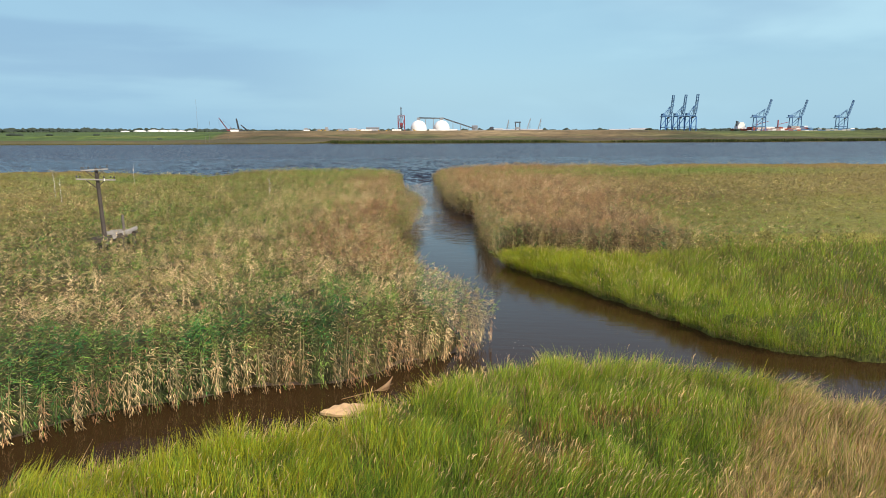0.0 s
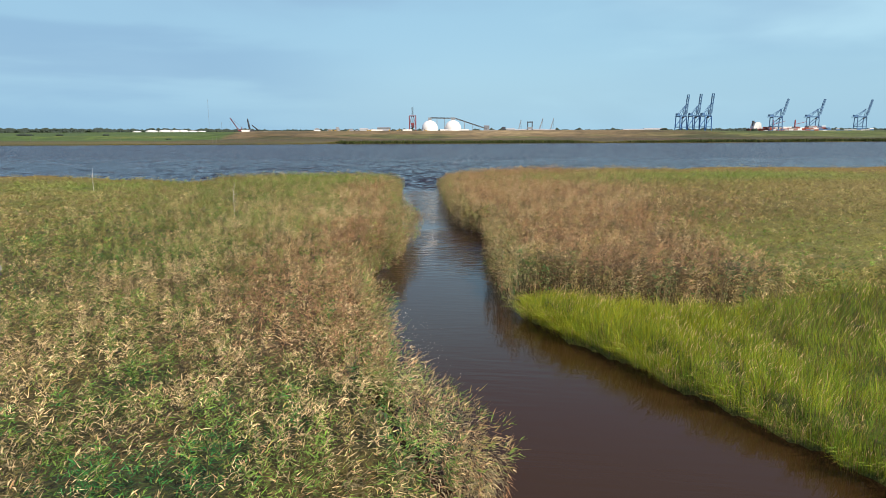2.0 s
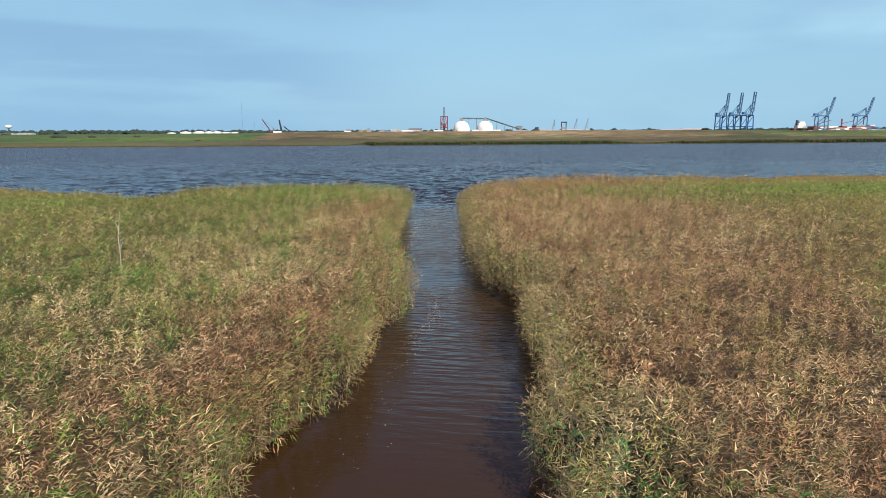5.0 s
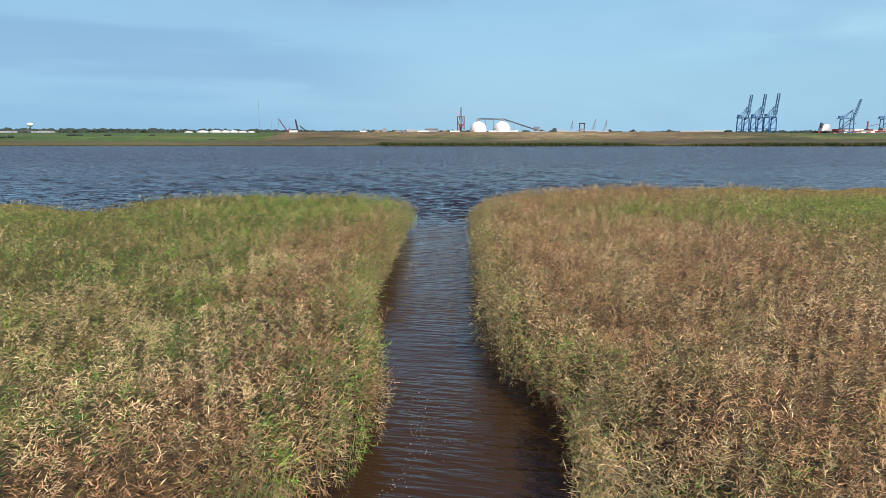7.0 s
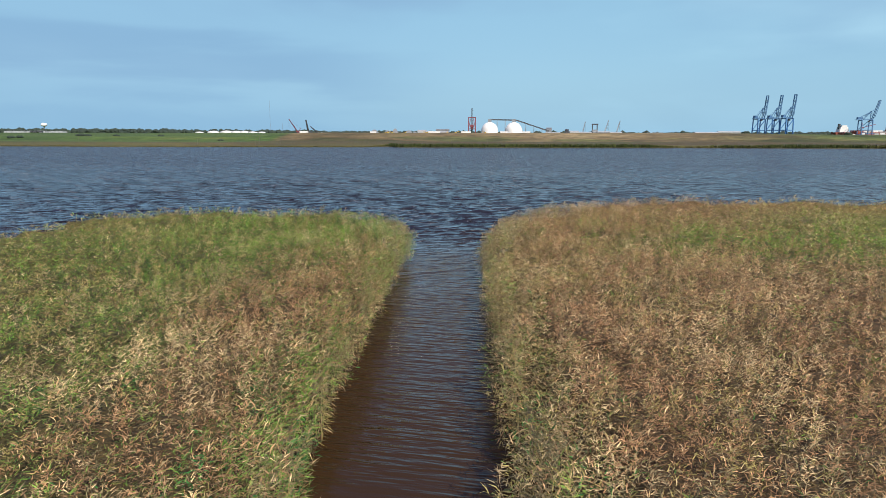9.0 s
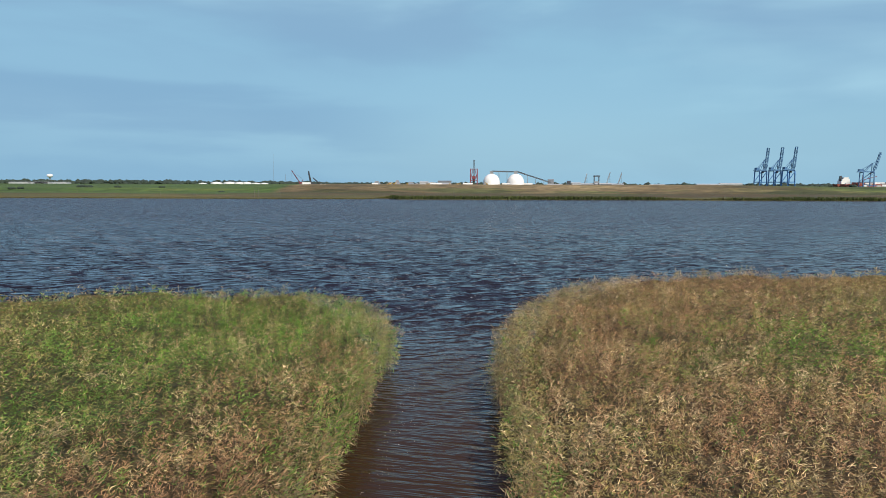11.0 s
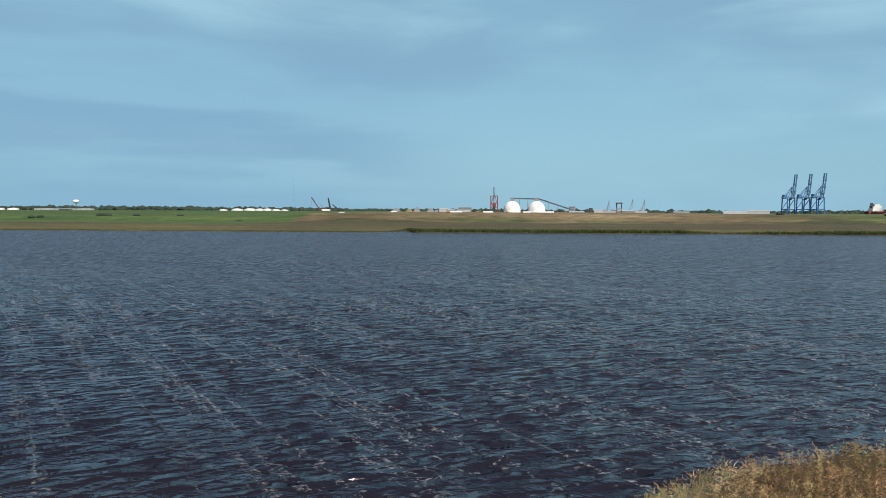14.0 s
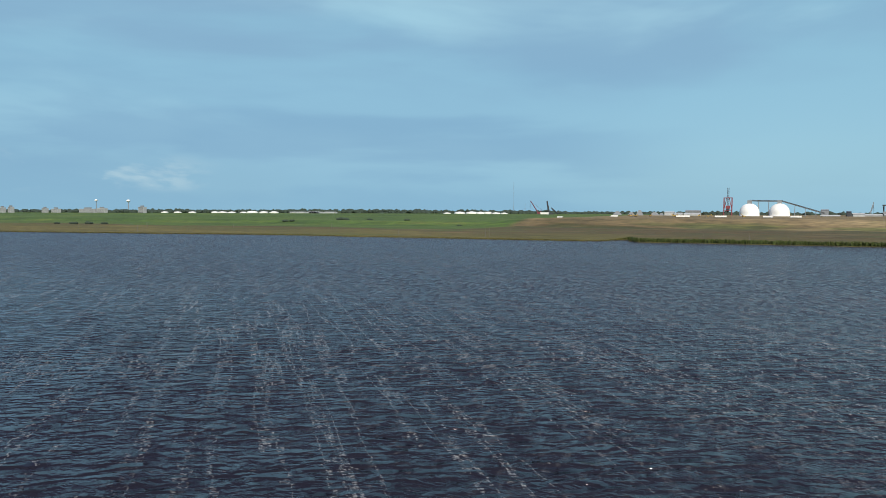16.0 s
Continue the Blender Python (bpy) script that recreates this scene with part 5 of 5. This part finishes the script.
def crawler(x, y, z, dx, h, mat, label, turn=0):
    c = base("crawler_crane", x, y, z, turn, label, "crane")
    for sy in (-3, 3):
        part("track", box(bmesh.new(), -4.5, 4.5, sy - 0.7, sy + 0.7, 0, 1.8), MAT_DARK, c)
    part("upper_body", box(bmesh.new(), -6, 3.5, -2.2, 2.2, 1.8, 6.0), mat, c)
    part("counterweight", box(bmesh.new(), 3.5, 6.5, -2.4, 2.4, 2.0, 5.5), MAT_WHITE, c)
    part("boom", lattice(bmesh.new(), (-3, 0, 4), (dx, 0, h), 2.2, 14, 0.5), mat, c, "lattice boom")
    part("gantry", lattice(bmesh.new(), (2, 0, 6), (6, 0, 14), 1.4, 4, 0.4), mat, c)
    bm = bmesh.new()
    beam(bm, (6, 0, 14), (dx * 0.95, 0, h * 0.97), 0.3)
    beam(bm, (dx, 0, h), (dx - 0.5, 0, h * 0.35), 0.25)
    part("cable", bm, MAT_DARK, c)


crawler(-630, 1974, far_z(-630, 1974) - 0.2, -28, 40, MAT_RED, "red crawler crane with a white counterweight on the fill")
part("sheet", box(bmesh.new(), 0, 22, -6, 6, 0, 6), MAT_WHITE, base("site_tent", -622, 1968, far_z(-622, 1968) - 0.2, 0, "white site tent beside the crawler crane", "tent"))
drv = base("pile_driver", -602, 1974, far_z(-602, 1974) - 0.2, 0, "dark pile driver with leaning leads", "pile driver")
part("leads", lattice(bmesh.new(), (2, 0, 0), (-5, 0, 38), 3.4, 12, 1.3), MAT_DARK, drv)
part("back_stay", lattice(bmesh.new(), (30, 0, 0), (8, 0, 19), 2.4, 8, 1.0), MAT_DARK, drv)
part("base_machine", box(bmesh.new(), 0, 14, -3, 3, 0, 5), MAT_DARK, drv)
for x, dx, h in ((181, 5, 34), (238, 9, 38), (269, 8, 37)):
    crawler(x, 1895, 5, dx, h + 6, MAT_GREY, "grey harbour crane with a steep lattice boom")
gan = base("loading_gantry", 206, 1850, 5, 0, "dark steel loading gantry of the port", "gantry")
for sx in (-6, 6):
    for sy in (-4, 4):
        part("leg", beam(bmesh.new(), (sx, sy, 0), (sx, sy, 32), 1.6), MAT_DARK, gan)
part("top_deck", box(bmesh.new(), -8, 8, -5, 5, 31, 34), MAT_DARK, gan)
part("middle_deck", box(bmesh.new(), -7, 7, -5, 5, 14, 19), MAT_GREY, gan)
part("chute", beam(bmesh.new(), (-7, 0, 14), (-38, 0, 4), 2.2), MAT_DARK, gan)

# heaps of grey stone under gable covers
for k, (x, w, h) in enumerate(((-388, 34, 17), (-352, 26, 15), (-330, 24, 20), (-292, 34, 15), (-275, 22, 12))):
    bm = bmesh.new()
    v = [bm.verts.new(c) for c in ((-w / 2, -12, 0), (w / 2, -12, 0), (w / 2, 12, 0), (-w / 2, 12, 0), (-w * 0.12, 0, h), (w * 0.12, 0, h))]
    for f in ((3, 2, 1, 0), (0, 1, 5, 4), (2, 3, 4, 5), (1, 2, 5), (3, 0, 4)):
        bm.faces.new([v[i] for i in f])
    ob = part("stone_heap", bm, GREYWALL)
    ob.matrix_world = pose(x, 1900, 7)
    tagged(ob, "grey heap of crushed stone on the port yard", "stone heap", "stone heaps")

# small machines on the fill
YELLOWPAINT = plain("yellow_machine_paint", (0.55, 0.34, 0.05), 0.5, 0, 0.3, 0.3)
for x, y in ((-250, 1420), (-262, 1440), (-236, 1500), (-180, 1450), (-120, 1430), (-60, 1400), (15, 1390), (-205, 1600), (-150, 1560), (-300, 1610)):
    e = base("excavator", x, y, far_z(x, y), RNG.uniform(0, 360), "yellow excavator working on the sandy fill", "excavator", "machines on the fill")
    for sy in (-1.4, 1.4):
        part("track", box(bmesh.new(), -2.4, 2.4, sy - 0.4, sy + 0.4, 0, 1.0), MAT_DARK, e)
    part("body", box(bmesh.new(), -2.4, 1.4, -1.5, 1.5, 1.1, 2.6), YELLOWPAINT, e)
    part("cab", box(bmesh.new(), 0.2, 1.8, -1.4, 0, 2.6, 4.0), MAT_DARK, e)
    part("arm", beam(beam(bmesh.new(), (1.4, 0.4, 2.2), (4.6, 0.4, 5.0), 0.5), (4.6, 0.4, 5.0), (6.6, 0.4, 1.2), 0.4), YELLOWPAINT, e)
for x, y, w in ((-90, 1300, 18), (-20, 1290, 14), (-270, 1330, 12), (-360, 1290, 10), (20, 1310, 16), (-150, 1310, 22)):
    t = base("site_trailer", x, y, far_z(x, y), RNG.uniform(-15, 15), "white site trailer on the sandy fill", "trailer", "site trailers")
    part("body", box(bmesh.new(), -w / 2, w / 2, -1.5, 1.5, 0.6, 3.2), MAT_WHITE, t)
    part("chassis", box(bmesh.new(), -w / 2, w / 2, -1.2, 1.2, 0.2, 0.6), MAT_DARK, t)


def water_tower(x, y, z, h, r):
    w = base("water_tower", x, y, z, 0, "white water tower above the trees", "water tower", "water towers")
    part("tank", spun(bmesh.new(), [(r * 0.25, h - r * 0.75), (r * 0.8, h - r * 0.5), (r, h - r * 0.1), (r * 0.9, h + r * 0.25), (r * 0.5, h + r * 0.45), (0.1, h + r * 0.5)], 24), MAT_WHITE, w, smooth=True)
    part("stem", spun(bmesh.new(), [(r * 0.35, 0), (r * 0.2, h * 0.2), (r * 0.2, h * 0.8), (r * 0.25, h - r * 0.7)], 14), MAT_GREY, w)


water_tower(-3100, 4200, 10, 64, 20)
water_tower(-3920, 2900, 10, 82, 10)
water_tower(-3640, 2920, 10, 78, 12)


def block(x, y, z, w, d, h, label):
    b = base("tall_building", x, y, z, 0, label, "building")
    wall = part("wall", box(bmesh.new(), -w / 2, w / 2, -d / 2, d / 2, 0, h), CREAM, b)
    part("roof_house", box(bmesh.new(), -w * 0.2, w * 0.15, -d * 0.3, d * 0.3, h, h + 6), GREYWALL, b)
    for s in range(int(h / 5)):
        part("window_band", box(bmesh.new(), -w / 2 + 2, w / 2 - 2, -d / 2 - 0.2, -d / 2, 2 + 5 * s, 4 + 5 * s), MAT_DARK, wall)


for x, y, w, h in ((-3430, 2900, 46, 44), (-4330, 2600, 36, 40), (-4240, 2600, 30, 45), (-4060, 2700, 34, 34), (-3950, 2700, 60, 30), (-3790, 2800, 150, 30), (-3660, 2800, 70, 33)):
    block(x * 0.72, y * 0.72, far_z(x * 0.72, y * 0.72) - 0.5, w * 0.72, 16, h * 0.6, "pale town building above the far trees")
for x, h in ((-1025, 145), (-973, 55)):
    m = base("radio_mast", x, 2800, 5, 0, "thin grey radio mast above the trees", "mast", "radio masts")
    part("lattice", lattice(bmesh.new(), (0, 0, 0), (0, 0, h), 1.2, 30, 0.13), MAT_GREY, m)

# ---------------------------------------------------------------- the marsh: utility pole on its platform
def utility_pole():
    p = base("utility_pole", -22.88, 44.3, 0.2, 0, "weathered utility pole with two crossarms leaning over the reeds", "utility pole")
    part("shaft", rod(bmesh.new(), (0.0, 0, -0.5), (-0.33, 0.05, 7.55), 0.16, 0.115, 12), MAT_POLE, p)
    for z, w, dz in ((7.45, 0.90, 0.05), (6.80, 1.30, -0.03)):
        cx = -0.33 * z / 7.55
        arm = part("crossarm", beam(bmesh.new(), (cx - w, -0.17, z - dz), (cx + w, -0.17, z + dz), 0.09, 0.11), MAT_BOARD, p)
        for k in (-1, -0.82, -0.45, 0.45, 0.82, 1):
            if (k, z) in ((0.82, 7.45), (-0.45, 6.80)):
                continue
            part("insulator", spun_at((cx + k * w * 0.96, -0.17, z + k * dz + 0.06), [(0.02, 0), (0.02, 0.06), (0.055, 0.07), (0.05, 0.11), (0.06, 0.13), (0.03, 0.19)]), MAT_INSUL, arm)
        for sx in (-1, 1):
            part("brace", beam(bmesh.new(), (cx + sx * 0.62, -0.2, z - 0.05), (cx + 0.02, -0.2, z - 0.55), 0.05, 0.03), MAT_POLE, arm)
    part("cutout", box(bmesh.new(), 0.30, 0.35, -0.29, -0.24, 6.70, 6.88), MAT_WHITE, p, "white porcelain cutout")
    part("cap_pin", rod(bmesh.new(), (-0.33, 0.05, 7.5), (-0.34, 0.05, 7.75), 0.03, 0.02, 6), MAT_DARK, p)


def spun_at(at, profile, n=10):
    bm = spun(bmesh.new(), profile, n)
    bmesh.ops.translate(bm, verts=bm.verts, vec=at)
    return bm


MAT_INSUL = plain("dark_porcelain", (0.035, 0.032, 0.030), 0.3, 0, 0.2, 4)
utility_pole()


def platform():
    p = base("wooden_platform", -22.45, 44.9, 0.40, 6, "ruined wooden platform with loose boards among the reeds", "platform")
    for x, y, h in ((-0.8, -1.0, 2.75), (0.7, -1.0, 2.8), (-0.75, 0.95, 2.8), (0.7, 1.0, 2.85)):
        part("pile", rod(bmesh.new(), (x, y, -0.5), (x + 0.03, y, h), 0.13, 0.12, 10), MAT_POLE, p)
    for y in (-0.98, 0.98):
        part("bearer", beam(bmesh.new(), (-1.1, y, 2.72), (1.0, y, 2.78), 0.12, 0.2), MAT_POLE, p)
    for k in range(5):
        y = -0.30 + 0.36 * k
        x0, x1 = -0.85 - RNG.uniform(0, 0.2), 0.8 + RNG.uniform(-0.1, 0.15)
        tilt = RNG.uniform(-0.04, 0.05)
        part("board", beam(bmesh.new(), (x0, y, 2.88 - tilt), (x1, y + RNG.uniform(-0.05, 0.05), 2.90 + tilt), 0.17, 0.05), MAT_BOARD, p)
    part("fallen_board", beam(bmesh.new(), (0.25, -1.45, 2.80), (0.95, 1.15, 3.08), 0.24, 0.06), MAT_BOARD, p)
    part("fallen_board", beam(bmesh.new(), (-1.2, -1.3, 2.70), (0.3, -1.15, 2.62), 0.16, 0.06), MAT_POLE, p)
    part("fallen_board", beam(bmesh.new(), (-0.9, -1.5, 2.45), (0.7, -0.95, 2.95), 0.18, 0.05), MAT_POLE, p)
    part("broken_joist", beam(bmesh.new(), (-0.4, -1.35, 2.2), (0.1, -0.9, 2.85), 0.1, 0.14), MAT_WOOD, p)
    part("stub_post", rod(bmesh.new(), (0.22, 0.75, 1.5), (0.17, 0.75, 4.05), 0.10, 0.09, 10), MAT_WOOD, p)


platform()
for x, y, top, bend in ((-20.5, 77.5, 5.6, 0.35), (-47.0, 80.0, 6.0, -0.3), (-44.7, 77.0, 4.9, 0.12), (-48.6, 104.0, 5.4, 0.1)):
    t = base("dead_sapling", x, y, 0.1, 0, "bleached bare sapling rising out of the reeds", "dead tree", "bleached saplings in the reeds")
    bm = bmesh.new()
    pts = [Vector((0, 0, 0)), Vector((bend * 0.3, 0, top * 0.45)), Vector((bend * 0.2, 0, top * 0.7)), Vector((bend, 0, top))]
    for k in range(3):
        rod(bm, pts[k], pts[k + 1], 0.042 - 0.012 * k, 0.03 - 0.012 * k, 7)
    part("trunk", bm, MAT_DEADWOOD, t)
    for k in range(4):
        z = top * RNG.uniform(0.55, 0.9)
        part("twig", rod(bmesh.new(), (bend * 0.4, 0, z), (bend * 0.4 + RNG.uniform(-0.35, 0.35), 0.1, z + RNG.uniform(0.1, 0.5)), 0.022, 0.01, 5), MAT_DEADWOOD, t)


# ---------------------------------------------------------------- flotsam in the creek
def slab(x, y, z, turn, size, tilt, label):
    """A flat broken slab with a torn edge, thin at its pointed end."""
    rim = [(-0.95, -0.05), (-0.78, 0.10), (-0.60, 0.16), (-0.42, 0.50), (-0.22, 0.42), (-0.02, 0.56), (0.20, 0.50), (0.38, 0.60), (0.66, 0.46), (0.92, 0.30),
           (0.96, -0.10), (0.84, -0.36), (0.45, -0.42), (0.05, -0.38), (-0.32, -0.36), (-0.60, -0.26), (-0.82, -0.17)]
    bm = bmesh.new()
    lo = [bm.verts.new((a * size * 0.98, b * size * 0.98, -0.20 * size)) for a, b in rim]
    hi = [bm.verts.new((a * size, b * size, 0.03 * size * math.sin(7 * a + 4 * b))) for a, b in rim]
    mid = [bm.verts.new((a * size * 0.6, b * size * 0.6, 0.02 * size + 0.03 * size * math.sin(5 * a - 6 * b))) for a, b in rim]
    c = bm.verts.new((0, 0.02, 0.03 * size))
    n = len(rim)
    for k in range(n):
        j = (k + 1) % n
        bm.faces.new((lo[j], lo[k], hi[k], hi[j]))
        bm.faces.new((hi[j], hi[k], mid[k], mid[j]))
        bm.faces.new((mid[j], mid[k], c))
    bm.faces.new(lo)
    bmesh.ops.recalc_face_normals(bm, faces=bm.faces)
    ob = part("drift_slab", bm, MAT_SANDSTUFF)
    ob.matrix_world = pose(x, y, z, tilt, 0, turn)
    return tagged(ob, label, "debris")


def shell_piece():
    """A thin curved sheet that stands out of the water on its edge."""
    bm = bmesh.new()
    inner, outer = [], []
    for k in range(7):
        u = k / 6
        a = -0.7 + 1.5 * u
        for row, r in ((inner, 0.42), (outer, 0.45)):
            row.append([bm.verts.new((r * math.sin(a) + 0.16 * v * v, -r * math.cos(a) + 0.42, -0.12 + v * (0.16 + 0.46 * u))) for v in (0, 0.5, 1)])
    for k in range(6):
        for v in range(2):
            bm.faces.new((inner[k][v], inner[k + 1][v], inner[k + 1][v + 1], inner[k][v + 1]))
            bm.faces.new((outer[k + 1][v], outer[k][v], outer[k][v + 1], outer[k + 1][v + 1]))
        bm.faces.new((inner[k][2], inner[k + 1][2], outer[k + 1][2], outer[k][2]))
        bm.faces.new((inner[k + 1][0], inner[k][0], outer[k][0], outer[k + 1][0]))
    for k, order in ((0, 1), (6, -1)):
        bm.faces.new([inner[k][0], inner[k][1], inner[k][2], outer[k][2], outer[k][1], outer[k][0]][::order])
    bmesh.ops.recalc_face_normals(bm, faces=bm.faces)
    ob = part("curved_bark", bm, MAT_BARK, smooth=True)
    ob.matrix_world = pose(-2.45, 24.6, 0.02, 0, 0, 15)
    tagged(ob, "curled tan sheet of bark standing out of the creek", "debris")


MAT_BARK = plain("wet_tan_bark", (0.30, 0.19, 0.10), 0.7, 0, 0.4, 3.0, 0.4)
slab(-3.62, 22.55, 0.10, 6, 0.92, 5, "pale tan slab of debris stranded in the creek")
slab(-1.35, 23.3, 0.03, -10, 0.34, 3, "small pale slab floating in the creek")
shell_piece()
bm = bmesh.new()
pts = [Vector((-3.9, 23.7, 0.03)), Vector((-3.2, 24.0, 0.10)), Vector((-2.6, 24.25, 0.16)), Vector((-2.0, 24.6, 0.30))]
for k in range(3):
    rod(bm, pts[k], pts[k + 1], 0.013 - 0.002 * k, 0.011 - 0.002 * k, 6)
tagged(part("drift_branch", bm, MAT_BARK), "thin brown reed stem lying across the creek water", "branch")


def flecks():
    """Bits of foam and reed that drift along the west bank of the creek."""
    co, loops, sizes = [], [], []
    for y0, y1, off, n in ((36, 52, 1.6, 420), (52, 66, 1.5, 90), (66, 80, 1.1, 240), (100, 122, 1.2, 160), (24, 31, 1.0, 40)):
        for _ in range(n):
            y = RNG.uniform(y0, y1)
            near = [p for p in LEFT_BED if 20 < p[1] < 136 and p[0] > -15]
            ys = np.array([p[1] for p in near])
            o = np.argsort(ys)
            bx = float(np.interp(y, ys[o], np.array([p[0] for p in near])[o]))
            x = bx + 0.9 + abs(RNG.normal(0, 0.55)) * off
            r = RNG.uniform(0.005, 0.018) * (1.8 if RNG.random() < 0.05 else 1)
            k = len(co)
            a0 = RNG.uniform(0, 6.28)
            for j in range(6):
                a = a0 + j * 1.0472
                co.append((x + r * math.cos(a) * RNG.uniform(0.6, 1.2), y + r * 1.3 * math.sin(a) * RNG.uniform(0.6, 1.2), 0.006))
            co.append((x, y, 0.02))
            for j in range(6):
                loops += [k + j, k + (j + 1) % 6, k + 6]
                sizes.append(3)
    me = mesh_from("foam_flecks", np.array(co), np.array(loops), np.array(sizes))
    me.materials.append(MAT_DEADWOOD)
    tagged(new("foam_flecks", me), "white flecks of foam and reed drifting on the creek", "foam", kind="stuff")


flecks()
